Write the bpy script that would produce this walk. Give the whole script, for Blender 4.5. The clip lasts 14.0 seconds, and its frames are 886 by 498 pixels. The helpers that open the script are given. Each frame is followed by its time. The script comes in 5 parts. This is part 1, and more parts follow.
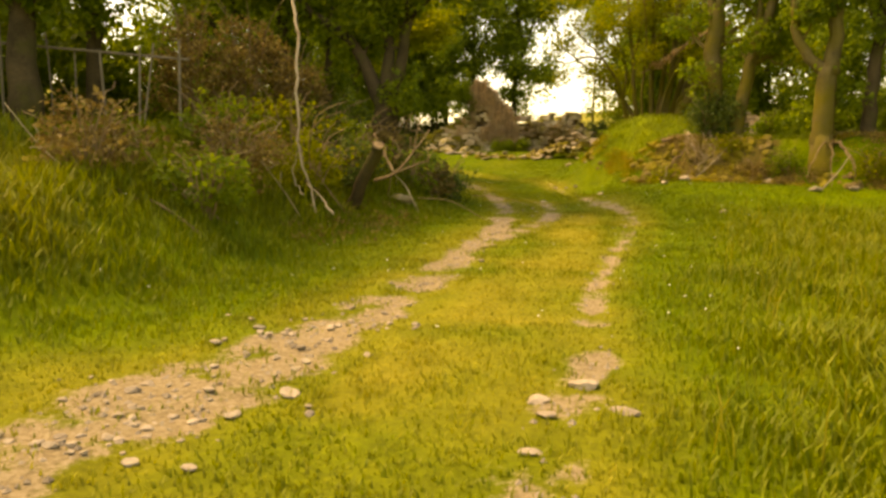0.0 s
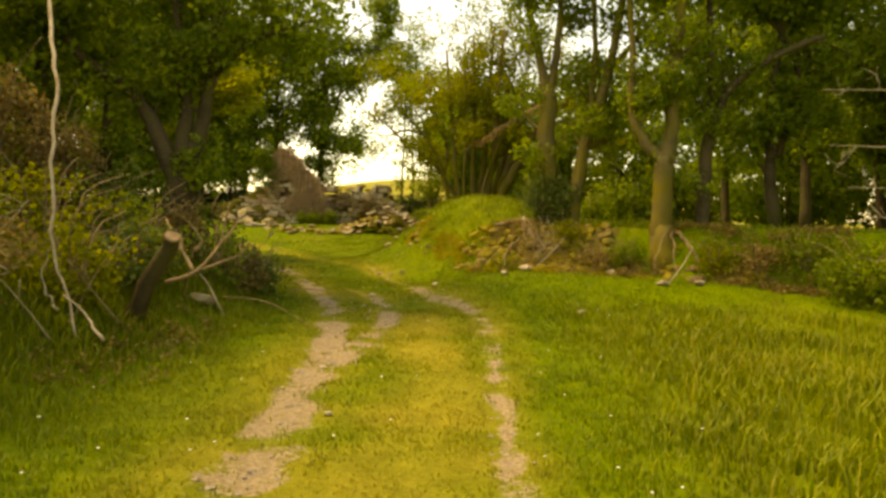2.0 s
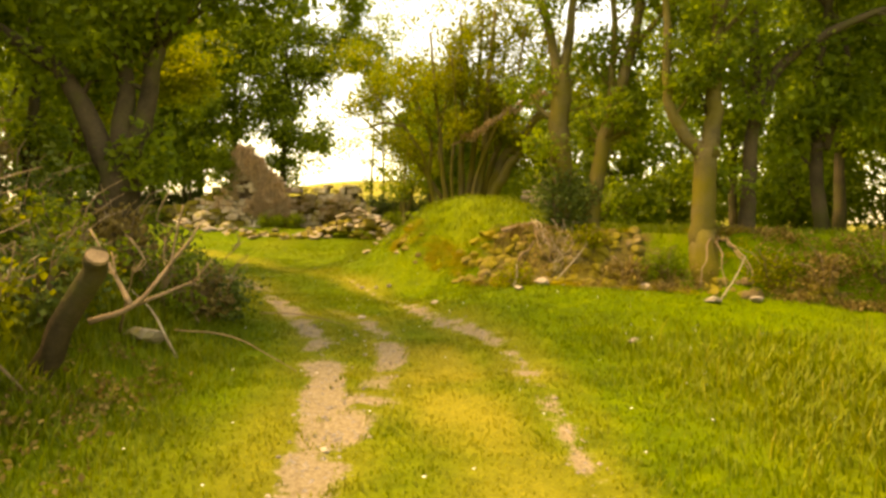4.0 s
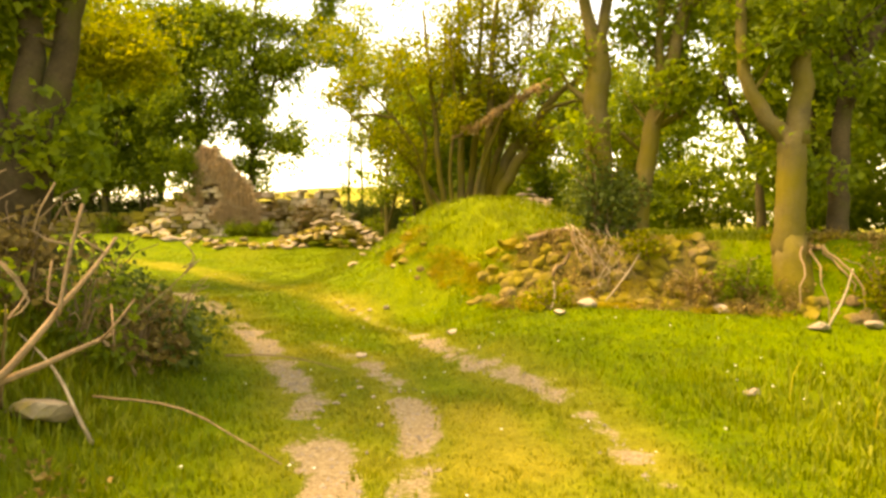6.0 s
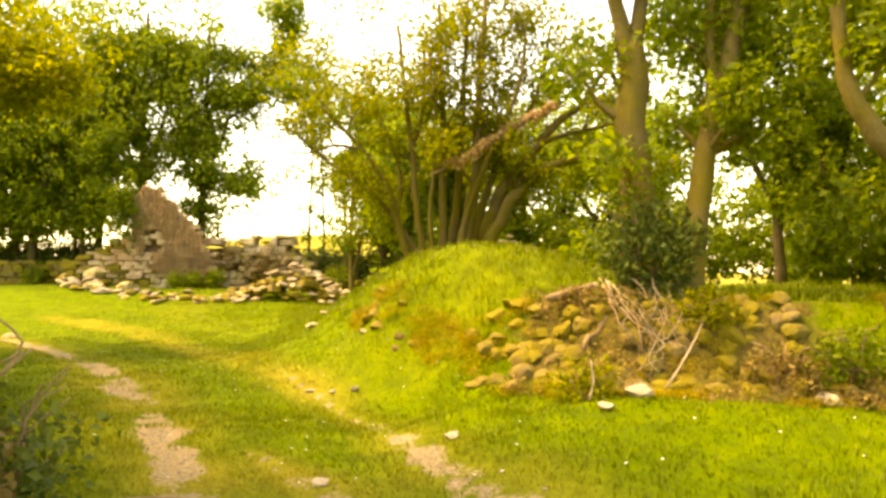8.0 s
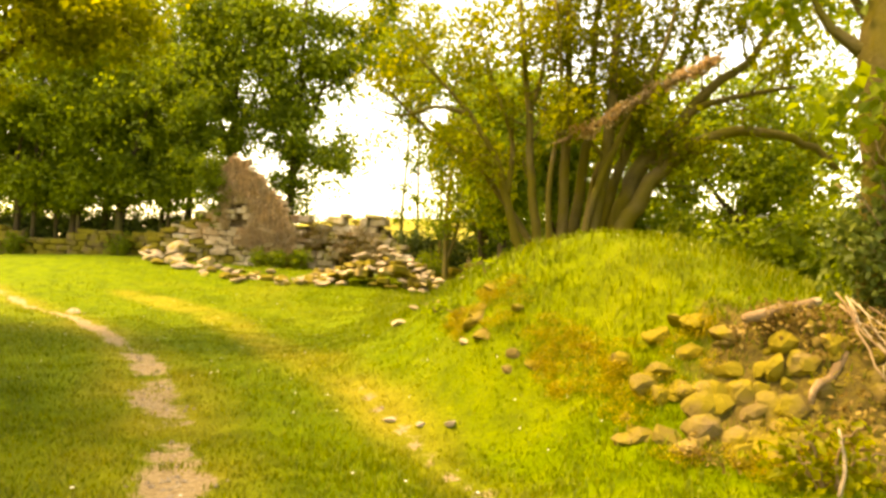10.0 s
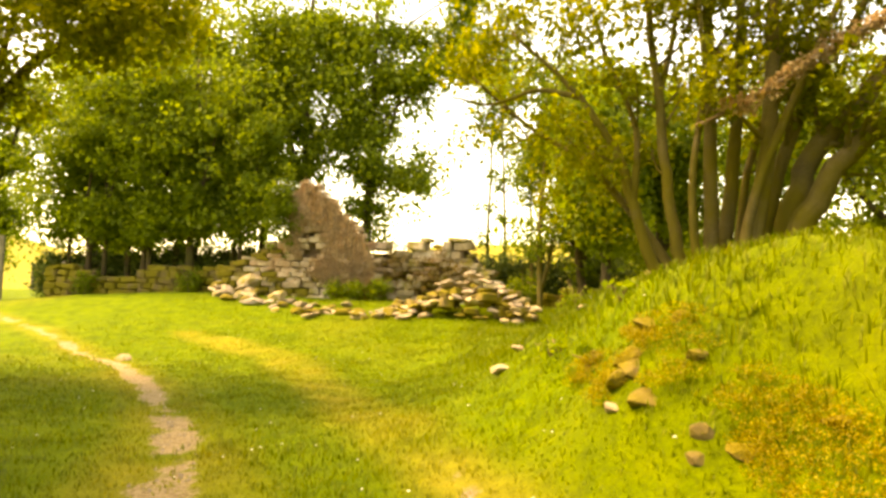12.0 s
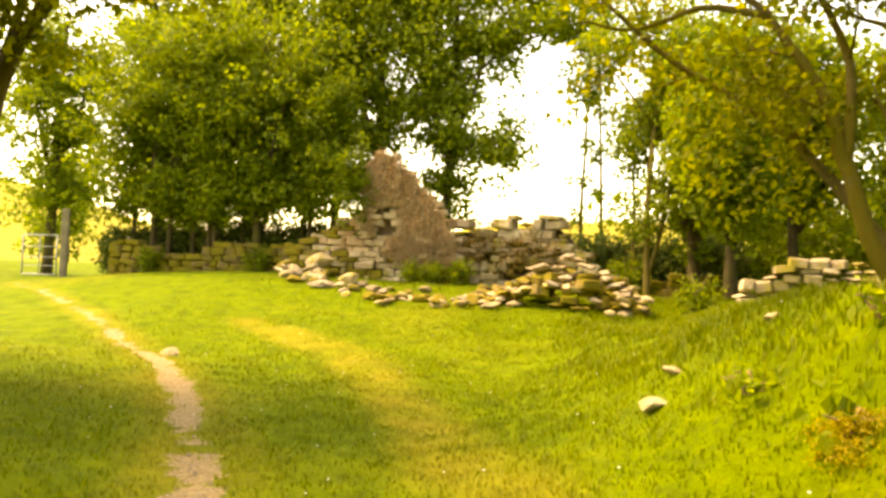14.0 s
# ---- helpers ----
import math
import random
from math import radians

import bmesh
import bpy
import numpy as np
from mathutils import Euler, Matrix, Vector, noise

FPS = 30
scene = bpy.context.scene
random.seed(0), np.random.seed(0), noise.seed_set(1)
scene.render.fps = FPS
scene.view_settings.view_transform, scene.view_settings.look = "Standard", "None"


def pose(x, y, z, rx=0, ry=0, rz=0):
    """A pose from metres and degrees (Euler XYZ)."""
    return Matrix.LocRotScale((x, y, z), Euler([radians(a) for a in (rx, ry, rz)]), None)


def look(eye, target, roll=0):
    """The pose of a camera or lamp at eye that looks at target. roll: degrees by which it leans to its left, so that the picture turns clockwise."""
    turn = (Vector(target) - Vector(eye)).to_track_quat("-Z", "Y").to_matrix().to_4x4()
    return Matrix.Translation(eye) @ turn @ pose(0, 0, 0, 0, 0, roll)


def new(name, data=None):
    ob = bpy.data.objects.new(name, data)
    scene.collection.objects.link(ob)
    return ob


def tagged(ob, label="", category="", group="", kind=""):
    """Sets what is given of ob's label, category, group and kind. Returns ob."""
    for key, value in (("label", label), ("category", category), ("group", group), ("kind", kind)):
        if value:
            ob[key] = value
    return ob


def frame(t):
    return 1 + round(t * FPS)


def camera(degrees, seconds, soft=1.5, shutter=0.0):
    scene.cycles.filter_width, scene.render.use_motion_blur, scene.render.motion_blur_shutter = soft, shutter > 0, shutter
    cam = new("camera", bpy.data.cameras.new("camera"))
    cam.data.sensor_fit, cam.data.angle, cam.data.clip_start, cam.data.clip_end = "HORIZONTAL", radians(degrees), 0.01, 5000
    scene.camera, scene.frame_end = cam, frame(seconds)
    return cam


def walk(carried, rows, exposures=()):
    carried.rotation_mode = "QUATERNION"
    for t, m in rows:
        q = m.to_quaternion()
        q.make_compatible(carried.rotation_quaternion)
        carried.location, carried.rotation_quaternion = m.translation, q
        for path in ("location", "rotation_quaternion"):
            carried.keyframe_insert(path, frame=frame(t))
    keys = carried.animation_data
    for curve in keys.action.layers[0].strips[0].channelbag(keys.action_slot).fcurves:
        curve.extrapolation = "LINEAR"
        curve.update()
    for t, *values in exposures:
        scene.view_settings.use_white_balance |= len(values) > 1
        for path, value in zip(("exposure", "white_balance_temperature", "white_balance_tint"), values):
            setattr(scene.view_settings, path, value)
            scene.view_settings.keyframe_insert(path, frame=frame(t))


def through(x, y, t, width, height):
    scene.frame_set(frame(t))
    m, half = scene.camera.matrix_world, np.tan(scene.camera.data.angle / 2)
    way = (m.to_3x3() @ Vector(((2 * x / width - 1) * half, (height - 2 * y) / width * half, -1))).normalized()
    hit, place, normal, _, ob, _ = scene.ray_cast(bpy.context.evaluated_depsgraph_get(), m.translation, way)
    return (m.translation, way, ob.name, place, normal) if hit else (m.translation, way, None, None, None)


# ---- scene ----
cam = camera(62.2, 14.0, soft=2.9)
PATH = [
    (0, (2.474, -3.332, 0.767), (1.742, -1.484, 0.543), 0.1),
    (0.5, (2.09, -2.721, 0.78), (1.578, -0.797, 0.586), 0.3),
    (1, (1.711, -2.254, 0.935), (1.422, -0.277, 0.852), 2.9),
    (1.5, (1.499, -1.856, 1.082), (1.27, 0.131, 1.097), -0.9),
    (2, (1.4, -1.352, 1.13), (1.196, 0.637, 1.089), 1.0),
    (2.5, (1.207, -0.89, 1.206), (0.993, 1.099, 1.247), 1.8),
    (5, (0.126, 2.041, 1.253), (0.096, 4.039, 1.173), -0.1),
    (5.5, (-0.032, 2.612, 1.288), (-0.131, 4.61, 1.286), -2.0),
    (6, (-0.173, 3.29, 1.283), (-0.185, 5.29, 1.263), -0.0),
    (6.5, (-0.329, 3.924, 1.339), (-0.201, 5.92, 1.326), -2.0),
    (7, (-0.339, 4.654, 1.331), (-0.223, 6.651, 1.345), 0.2),
    (7.5, (-0.459, 5.214, 1.313), (-0.335, 7.209, 1.368), 1.7),
    (8, (-0.475, 5.888, 1.414), (-0.384, 7.882, 1.525), 0.0),
    (8.5, (-0.466, 6.501, 1.398), (-0.535, 8.5, 1.398), 1.5),
    (9, (-0.533, 7.07, 1.444), (-0.646, 9.066, 1.504), 2.0),
    (11.5, (-1.099, 9.949, 1.547), (-1.38, 11.928, 1.622), 3.2),
    (12, (-1.235, 10.514, 1.556), (-1.613, 12.474, 1.69), 1.1),
    (12.5, (-1.429, 11.089, 1.628), (-1.871, 13.039, 1.698), 3.1),
    (13, (-1.673, 11.597, 1.668), (-2.087, 13.554, 1.657), 2.4),
    (13.5, (-1.814, 12.174, 1.675), (-2.375, 14.092, 1.744), 0.2),
    (14, (-2.069, 12.644, 1.729), (-2.639, 14.56, 1.795), 2.0),
]
walk(cam, [(t, look(eye, target, roll)) for t, eye, target, roll in PATH],
     exposures=[(0.0, 1.74, 24000, 18), (1.0, 1.54, 24000, 14), (2.6, 1.72, 24000, 12), (5.0, 2.47, 24000, 20), (8.0, 2.82, 24000, 18), (14.0, 2.76, 24000, 18)])

# ---- light ----
SUN_ELEVATION, SUN_AZIMUTH = radians(60), radians(-84)
world = bpy.data.worlds.new("overcast_sky")
scene.world = world
world.use_nodes = True
sky = world.node_tree.nodes.new("ShaderNodeTexSky")
sky.sky_type = "NISHITA"
sky.sun_disc = False
sky.sun_elevation, sky.sun_rotation = SUN_ELEVATION, SUN_AZIMUTH
sky.air_density, sky.dust_density, sky.ozone_density = 1.0, 1.6, 1.0
back = world.node_tree.nodes["Background"]
back.inputs["Strength"].default_value = 0.15
world.node_tree.links.new(sky.outputs[0], back.inputs["Color"])
sun = new("sun", bpy.data.lights.new("sun", "SUN"))
sun.data.energy, sun.data.angle, sun.data.color = 1.25, radians(24), (1.0, 0.93, 0.8)
sun.matrix_world = look((math.sin(SUN_AZIMUTH) * math.cos(SUN_ELEVATION) * 50, math.cos(SUN_AZIMUTH) * math.cos(SUN_ELEVATION) * 50, math.sin(SUN_ELEVATION) * 50), (0, 0, 0))


# ---- materials ----
def ramp(nodes, links, source, stops):
    r = nodes.new("ShaderNodeValToRGB")
    while len(r.color_ramp.elements) < len(stops):
        r.color_ramp.elements.new(0.5)
    for el, (p, c) in zip(r.color_ramp.elements, stops):
        el.position, el.color = p, (*c, 1)
    links.new(source, r.inputs[0])
    return r.outputs[0]


def texture(nodes, links, coord, scale, detail=5.0, rough=0.6):
    n = nodes.new("ShaderNodeTexNoise")
    n.inputs["Scale"].default_value, n.inputs["Detail"].default_value, n.inputs["Roughness"].default_value = scale, detail, rough
    links.new(coord, n.inputs["Vector"])
    return n.outputs["Fac"]


def mixed(nodes, links, fac, a, b, kind="MIX"):
    m = nodes.new("ShaderNodeMix")
    m.data_type, m.blend_type = "RGBA", kind
    for value, socket in ((fac, m.inputs[0]), (a, m.inputs[6]), (b, m.inputs[7])):
        if isinstance(value, bpy.types.NodeSocket):
            links.new(value, socket)
        elif isinstance(value, (int, float)):
            socket.default_value = value
        else:
            socket.default_value = (*value, 1)
    return m.outputs[2]


def calc(nodes, links, op, a, b, clamp=False):
    m = nodes.new("ShaderNodeMath")
    m.operation, m.use_clamp = op, clamp
    for value, socket in ((a, m.inputs[0]), (b, m.inputs[1])):
        if isinstance(value, bpy.types.NodeSocket):
            links.new(value, socket)
        else:
            socket.default_value = value
    return m.outputs[0]


def material(name, rough=0.85, spec=0.3):
    m = bpy.data.materials.new(name)
    m.use_nodes = True
    nodes, links = m.node_tree.nodes, m.node_tree.links
    bsdf = nodes["Principled BSDF"]
    bsdf.inputs["Roughness"].default_value = rough
    bsdf.inputs["Specular IOR Level"].default_value = spec
    return m, nodes, links, bsdf


def surface(name, stops, scale, fine, bump_size=0.01, rough=0.88, over=None, spec=0.3, vary=0.35):
    """A worn natural surface: colours by coarse noise, fine grain, relief, and a second colour in patches."""
    m, nodes, links, bsdf = material(name, rough, spec)
    co = nodes.new("ShaderNodeTexCoord").outputs["Object"]
    where = nodes.new("ShaderNodeNewGeometry").outputs["Position"]
    rnd = nodes.new("ShaderNodeObjectInfo").outputs["Random"]
    coarse = texture(nodes, links, where, scale)
    small = texture(nodes, links, where, fine, 6, 0.7)
    col = ramp(nodes, links, coarse, stops)
    col = mixed(nodes, links, 0.55, col, ramp(nodes, links, small, [(0.3, (0.45, 0.45, 0.45)), (0.7, (1.35, 1.35, 1.35))]), "MULTIPLY")
    if vary:
        col = mixed(nodes, links, vary, col, ramp(nodes, links, rnd, [(0.0, (0.5, 0.48, 0.45)), (0.5, (1.0, 0.97, 0.9)), (1.0, (1.45, 1.42, 1.4))]), "MULTIPLY")
    if over:
        colour, low, high, over_scale = over
        patch = texture(nodes, links, where, over_scale, 6, 0.65)
        col = mixed(nodes, links, ramp(nodes, links, patch, [(low, (0, 0, 0)), (high, (1, 1, 1))]), col, colour)
    links.new(col, bsdf.inputs["Base Color"])
    b = nodes.new("ShaderNodeBump")
    b.inputs["Strength"].default_value, b.inputs["Distance"].default_value = 0.7, bump_size
    links.new(small, b.inputs["Height"])
    links.new(b.outputs[0], bsdf.inputs["Normal"])
    return m


def foliage(name, dark, mid, light, through=0.45, dry=None):
    """Leaves or blades: each island its own shade, light passing through."""
    m, nodes, links, bsdf = material(name, 0.6, 0.25)
    geo = nodes.new("ShaderNodeNewGeometry")
    rnd = geo.outputs["Random Per Island"]
    col = ramp(nodes, links, rnd, [(0.0, dark), (0.5, mid), (1.0, light)])
    big = texture(nodes, links, geo.outputs["Position"], 0.9, 3)
    col = mixed(nodes, links, 0.6, col, ramp(nodes, links, big, [(0.3, (0.6, 0.65, 0.6)), (0.7, (1.35, 1.25, 1.1))]), "MULTIPLY")
    if dry:
        at = nodes.new("ShaderNodeAttribute")
        at.attribute_name = "dry"
        col = mixed(nodes, links, at.outputs["Fac"], col, ramp(nodes, links, rnd, [(0.0, tuple(c * 0.7 for c in dry)), (1.0, tuple(c * 1.2 for c in dry))]))
    links.new(col, bsdf.inputs["Base Color"])
    tr = nodes.new("ShaderNodeBsdfTranslucent")
    links.new(col, tr.inputs["Color"])
    mx = nodes.new("ShaderNodeMixShader")
    mx.inputs[0].default_value = through
    links.new(bsdf.outputs[0], mx.inputs[1])
    links.new(tr.outputs[0], mx.inputs[2])
    links.new(mx.outputs[0], nodes["Material Output"].inputs["Surface"])
    return m


def ground_material():
    m, nodes, links, bsdf = material("turf_and_track", 0.95, 0.1)
    where = nodes.new("ShaderNodeNewGeometry").outputs["Position"]
    at = {}
    for key in ("bare", "dry", "earth"):
        n = nodes.new("ShaderNodeAttribute")
        n.attribute_name = key
        at[key] = n.outputs["Fac"]
    fine = texture(nodes, links, where, 28, 8, 0.75)
    mid = texture(nodes, links, where, 3.2, 6, 0.65)
    grass = ramp(nodes, links, mid, [(0.3, (0.06, 0.10, 0.005)), (0.5, (0.10, 0.16, 0.007)), (0.7, (0.145, 0.20, 0.01))])
    # the dry attribute also brings in the painted haze of the far hills
    grass = mixed(nodes, links, at["dry"], grass, ramp(nodes, links, mid, [(0.3, (0.20, 0.18, 0.02)), (0.7, (0.32, 0.27, 0.04))]))
    grass = mixed(nodes, links, 0.7, grass, ramp(nodes, links, fine, [(0.3, (0.45, 0.45, 0.45)), (0.7, (1.4, 1.4, 1.4))]), "MULTIPLY")
    soil = ramp(nodes, links, fine, [(0.28, (0.12, 0.085, 0.045)), (0.5, (0.30, 0.23, 0.13)), (0.72, (0.44, 0.36, 0.24))])
    edge = calc(nodes, links, "ADD", at["bare"], calc(nodes, links, "MULTIPLY", calc(nodes, links, "SUBTRACT", mid, 0.5), 1.3))
    edge = calc(nodes, links, "ADD", edge, calc(nodes, links, "MULTIPLY", calc(nodes, links, "SUBTRACT", fine, 0.5), 0.8))
    mask = ramp(nodes, links, edge, [(0.42, (0, 0, 0)), (0.6, (1, 1, 1))])
    loam = ramp(nodes, links, fine, [(0.3, (0.05, 0.035, 0.015)), (0.5, (0.12, 0.09, 0.025)), (0.7, (0.20, 0.165, 0.03))])
    rough_edge = calc(nodes, links, "ADD", at["earth"], calc(nodes, links, "MULTIPLY", calc(nodes, links, "SUBTRACT", mid, 0.5), 1.6))
    grass = mixed(nodes, links, ramp(nodes, links, rough_edge, [(0.35, (0, 0, 0)), (0.65, (1, 1, 1))]), grass, loam)
    links.new(mixed(nodes, links, mask, grass, soil), bsdf.inputs["Base Color"])
    b = nodes.new("ShaderNodeBump")
    b.inputs["Strength"].default_value, b.inputs["Distance"].default_value = 0.8, 0.03
    links.new(fine, b.inputs["Height"])
    links.new(b.outputs[0], bsdf.inputs["Normal"])
    return m


M_GROUND = ground_material()
M_GRASS = foliage("grass_blades", (0.085, 0.13, 0.006), (0.135, 0.195, 0.008), (0.21, 0.26, 0.014), 0.4, (0.36, 0.31, 0.035))
M_LEAF = foliage("ash_leaves", (0.11, 0.17, 0.018), (0.18, 0.26, 0.025), (0.27, 0.34, 0.03), 0.62)
M_LEAF_YELLOW = foliage("hawthorn_leaves", (0.13, 0.15, 0.008), (0.21, 0.24, 0.012), (0.32, 0.32, 0.02), 0.6)
M_LEAF_DARK = foliage("ivy_leaves", (0.07, 0.11, 0.025), (0.11, 0.16, 0.03), (0.17, 0.22, 0.04), 0.4)
M_LEAF_DRY = foliage("withered_leaves", (0.42, 0.25, 0.11), (0.60, 0.39, 0.20), (0.72, 0.53, 0.30), 0.3)
M_CREEPER = foliage("rust_creeper", (0.44, 0.28, 0.15), (0.60, 0.41, 0.24), (0.72, 0.55, 0.37), 0.3)
M_MOSS = foliage("golden_moss", (0.24, 0.18, 0.012), (0.36, 0.27, 0.018), (0.46, 0.38, 0.03), 0.3)
M_BRACKEN = foliage("brown_bracken", (0.14, 0.09, 0.025), (0.25, 0.17, 0.05), (0.38, 0.28, 0.09), 0.4)
M_BARK = surface("mossy_bark", [(0.3, (0.10, 0.08, 0.04)), (0.6, (0.20, 0.15, 0.07))], 2.5, 30, 0.03, 0.95, ((0.16, 0.13, 0.02), 0.32, 0.58, 1.3), 0.1, 0.2)
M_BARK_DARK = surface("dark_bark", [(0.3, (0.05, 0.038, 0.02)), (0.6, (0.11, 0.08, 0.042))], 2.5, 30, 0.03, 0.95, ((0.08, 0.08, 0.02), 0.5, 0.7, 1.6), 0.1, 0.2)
M_DEADWOOD = surface("pale_deadwood", [(0.3, (0.31, 0.24, 0.15)), (0.7, (0.50, 0.41, 0.28))], 5, 45, 0.01, 0.85, ((0.22, 0.15, 0.08), 0.55, 0.7, 4), 0.2, 0.2)
M_TWIG = surface("brown_twigs", [(0.3, (0.20, 0.13, 0.07)), (0.7, (0.36, 0.25, 0.14))], 5, 45, 0.01, 0.9)
M_STONE = surface("grey_fieldstone", [(0.3, (0.26, 0.20, 0.13)), (0.5, (0.42, 0.34, 0.23)), (0.7, (0.54, 0.46, 0.34))], 2.2, 22, 0.02, 0.9, ((0.30, 0.25, 0.05), 0.48, 0.64, 2.6), 0.25, 0.6)
M_STONE_PALE = surface("pale_fieldstone", [(0.3, (0.27, 0.215, 0.15)), (0.7, (0.45, 0.38, 0.29))], 3.0, 26, 0.015, 0.88, ((0.34, 0.28, 0.12), 0.58, 0.72, 3), 0.25, 0.4)
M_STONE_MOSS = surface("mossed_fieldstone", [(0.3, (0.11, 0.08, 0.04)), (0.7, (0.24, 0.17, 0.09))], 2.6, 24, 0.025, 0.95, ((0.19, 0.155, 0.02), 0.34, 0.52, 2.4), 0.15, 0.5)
M_RUBBLE = surface("lime_mortar_rubble", [(0.3, (0.34, 0.25, 0.16)), (0.5, (0.50, 0.38, 0.25)), (0.7, (0.62, 0.50, 0.35))], 1.4, 16, 0.04, 0.95, ((0.38, 0.22, 0.11), 0.5, 0.66, 1.1), 0.15, 0.2)
M_EARTH = surface("bank_earth", [(0.3, (0.08, 0.055, 0.03)), (0.7, (0.20, 0.14, 0.08))], 2.0, 20, 0.04, 0.98)
M_TIMBER = surface("weathered_timber", [(0.3, (0.16, 0.13, 0.09)), (0.7, (0.30, 0.25, 0.18))], 3.0, 40, 0.008, 0.9)
M_METAL = surface("galvanised_steel", [(0.3, (0.30, 0.31, 0.31)), (0.7, (0.46, 0.47, 0.46))], 4.0, 50, 0.002, 0.5, ((0.25, 0.14, 0.07), 0.6, 0.75, 5), 0.5, 0.1)
M_PETAL = surface("white_petals", [(0.3, (0.70, 0.68, 0.60)), (0.7, (0.82, 0.80, 0.74))], 6, 60, 0.002, 0.7)


# ---- builders ----
def mesh_of(name, verts, faces, mat, smooth=False):
    me = bpy.data.meshes.new(name)
    me.from_pydata(verts, [], faces)
    me.materials.append(mat)
    if smooth:
        me.polygons.foreach_set("use_smooth", [True] * len(me.polygons))
    me.update()
    return me


def part(name, me, parent, label="", m=None):
    ob = new(name, me)
    ob.parent = parent
    if m is not None:
        ob.matrix_basis = m
    if label:
        ob["label"] = label
    return ob


def thing(name, at, label, category, group="", kind="", turn=0.0):
    ob = new(name)
    ob.empty_display_size = 0.2
    ob.matrix_basis = pose(*at, 0, 0, turn)
    return tagged(ob, label, category, group, kind)


def raw_mesh(name, co, tris, mat, attributes=None, smooth=False):
    """A triangle mesh from arrays."""
    me = bpy.data.meshes.new(name)
    me.vertices.add(len(co))
    me.vertices.foreach_set("co", np.asarray(co, np.float32).ravel())
    me.loops.add(tris.size)
    me.loops.foreach_set("vertex_index", tris.astype(np.int32).ravel())
    me.polygons.add(len(tris))
    me.polygons.foreach_set("loop_start", np.arange(0, tris.size, 3, dtype=np.int32))
    me.polygons.foreach_set("loop_total", np.full(len(tris), 3, np.int32))
    me.polygons.foreach_set("use_smooth", np.full(len(tris), smooth))
    for key, values in (attributes or {}).items():
        me.attributes.new(key, "FLOAT", "POINT").data.foreach_set("value", np.asarray(values, np.float32))
    me.materials.append(mat)
    me.update(calc_edges=True)
    return me


def value_noise(x, y, scale, seed=0):
    x, y = np.asarray(x, float) * scale + 37.1 * seed, np.asarray(y, float) * scale - 11.7 * seed
    i, j = np.floor(x), np.floor(y)
    u, v = x - i, y - j
    u, v = u * u * (3 - 2 * u), v * v * (3 - 2 * v)

    def h(a, b):
        s = np.sin(a * 127.1 + b * 311.7 + seed * 17.3) * 43758.5453
        return s - np.floor(s)

    return (h(i, j) * (1 - u) + h(i + 1, j) * u) * (1 - v) + (h(i, j + 1) * (1 - u) + h(i + 1, j + 1) * u) * v


def tube(store, points, radii, sides=7):
    """Adds a tapering tube along points to store (verts, faces)."""
    verts, faces = store
    pts = [Vector(p) for p in points]
    base = len(verts)
    side = None
    for k, p in enumerate(pts):
        d = (pts[min(k + 1, len(pts) - 1)] - pts[max(k - 1, 0)]).normalized()
        if side is None:
            side = d.orthogonal().normalized()
        side = (side - d * side.dot(d)).normalized()
        up = d.cross(side)
        for s in range(sides):
            a = 2 * math.pi * s / sides
            verts.append(p + (side * math.cos(a) + up * math.sin(a)) * radii[k])
    for k in range(len(pts) - 1):
        for s in range(sides):
            a, b = base + k * sides + s, base + k * sides + (s + 1) % sides
            faces.append((a, b, b + sides, a + sides))
    faces.append(tuple(base + s for s in reversed(range(sides))))
    faces.append(tuple(base + (len(pts) - 1) * sides + s for s in range(sides)))


def bezier_like(points, n, wobble, rng):
    """Smooth line through points (Catmull-Rom), n steps a span, slightly crooked."""
    p = [Vector(q) for q in points]
    p = [p[0] * 2 - p[1]] + p + [p[-1] * 2 - p[-2]]
    out = []
    for k in range(1, len(p) - 2):
        for s in range(n):
            t = s / n
            a, b, c, d = p[k - 1], p[k], p[k + 1], p[k + 2]
            q = 0.5 * ((2 * b) + (c - a) * t + (2 * a - 5 * b + 4 * c - d) * t * t + (3 * b - a - 3 * c + d) * t ** 3)
            out.append(q + Vector(rng.normal(0, wobble, 3)))
    out.append(p[-2].copy())
    return out


def limb(store, rng, points, r0, r1, tips, level=2, spread=1.0, sides=8, n=4):
    """A limb along points with side branches; tips collects where leaves sit."""
    line = bezier_like(points, n, r0 * 0.09, rng)
    radii = [r0 + (r1 - r0) * (k / (len(line) - 1)) ** 0.8 for k in range(len(line))]
    tube(store, line, radii, sides)
    length = sum((b - a).length for a, b in zip(line, line[1:]))
    tips.append(line[-1])
    if level <= 0:
        tips.extend(line[len(line) // 2:])
        return
    count = max(2, int(length * 1.6))
    for _ in range(count):
        f = rng.uniform(0.35, 1.0)
        k = min(int(f * (len(line) - 1)), len(line) - 2)
        d = (line[k + 1] - line[k]).normalized()
        away = Vector(rng.normal(0, 1, 3))
        away = (away - d * away.dot(d)).normalized()
        go = (d * 0.6 + away * 0.9 + Vector((0, 0, 0.25))).normalized()
        ln = spread * rng.uniform(0.5, 1.1) * (0.9 if level > 1 else 0.55)
        start = line[k]
        mid = start + go * ln * 0.5 + Vector(rng.normal(0, 0.06, 3))
        end = start + go * ln + Vector((0, 0, rng.uniform(-0.1, 0.2)))
        limb(store, rng, [start, mid, end], max(radii[k] * 0.45, 0.008), 0.005, tips, level - 1, spread * 0.75, max(4, sides - 3), 2)


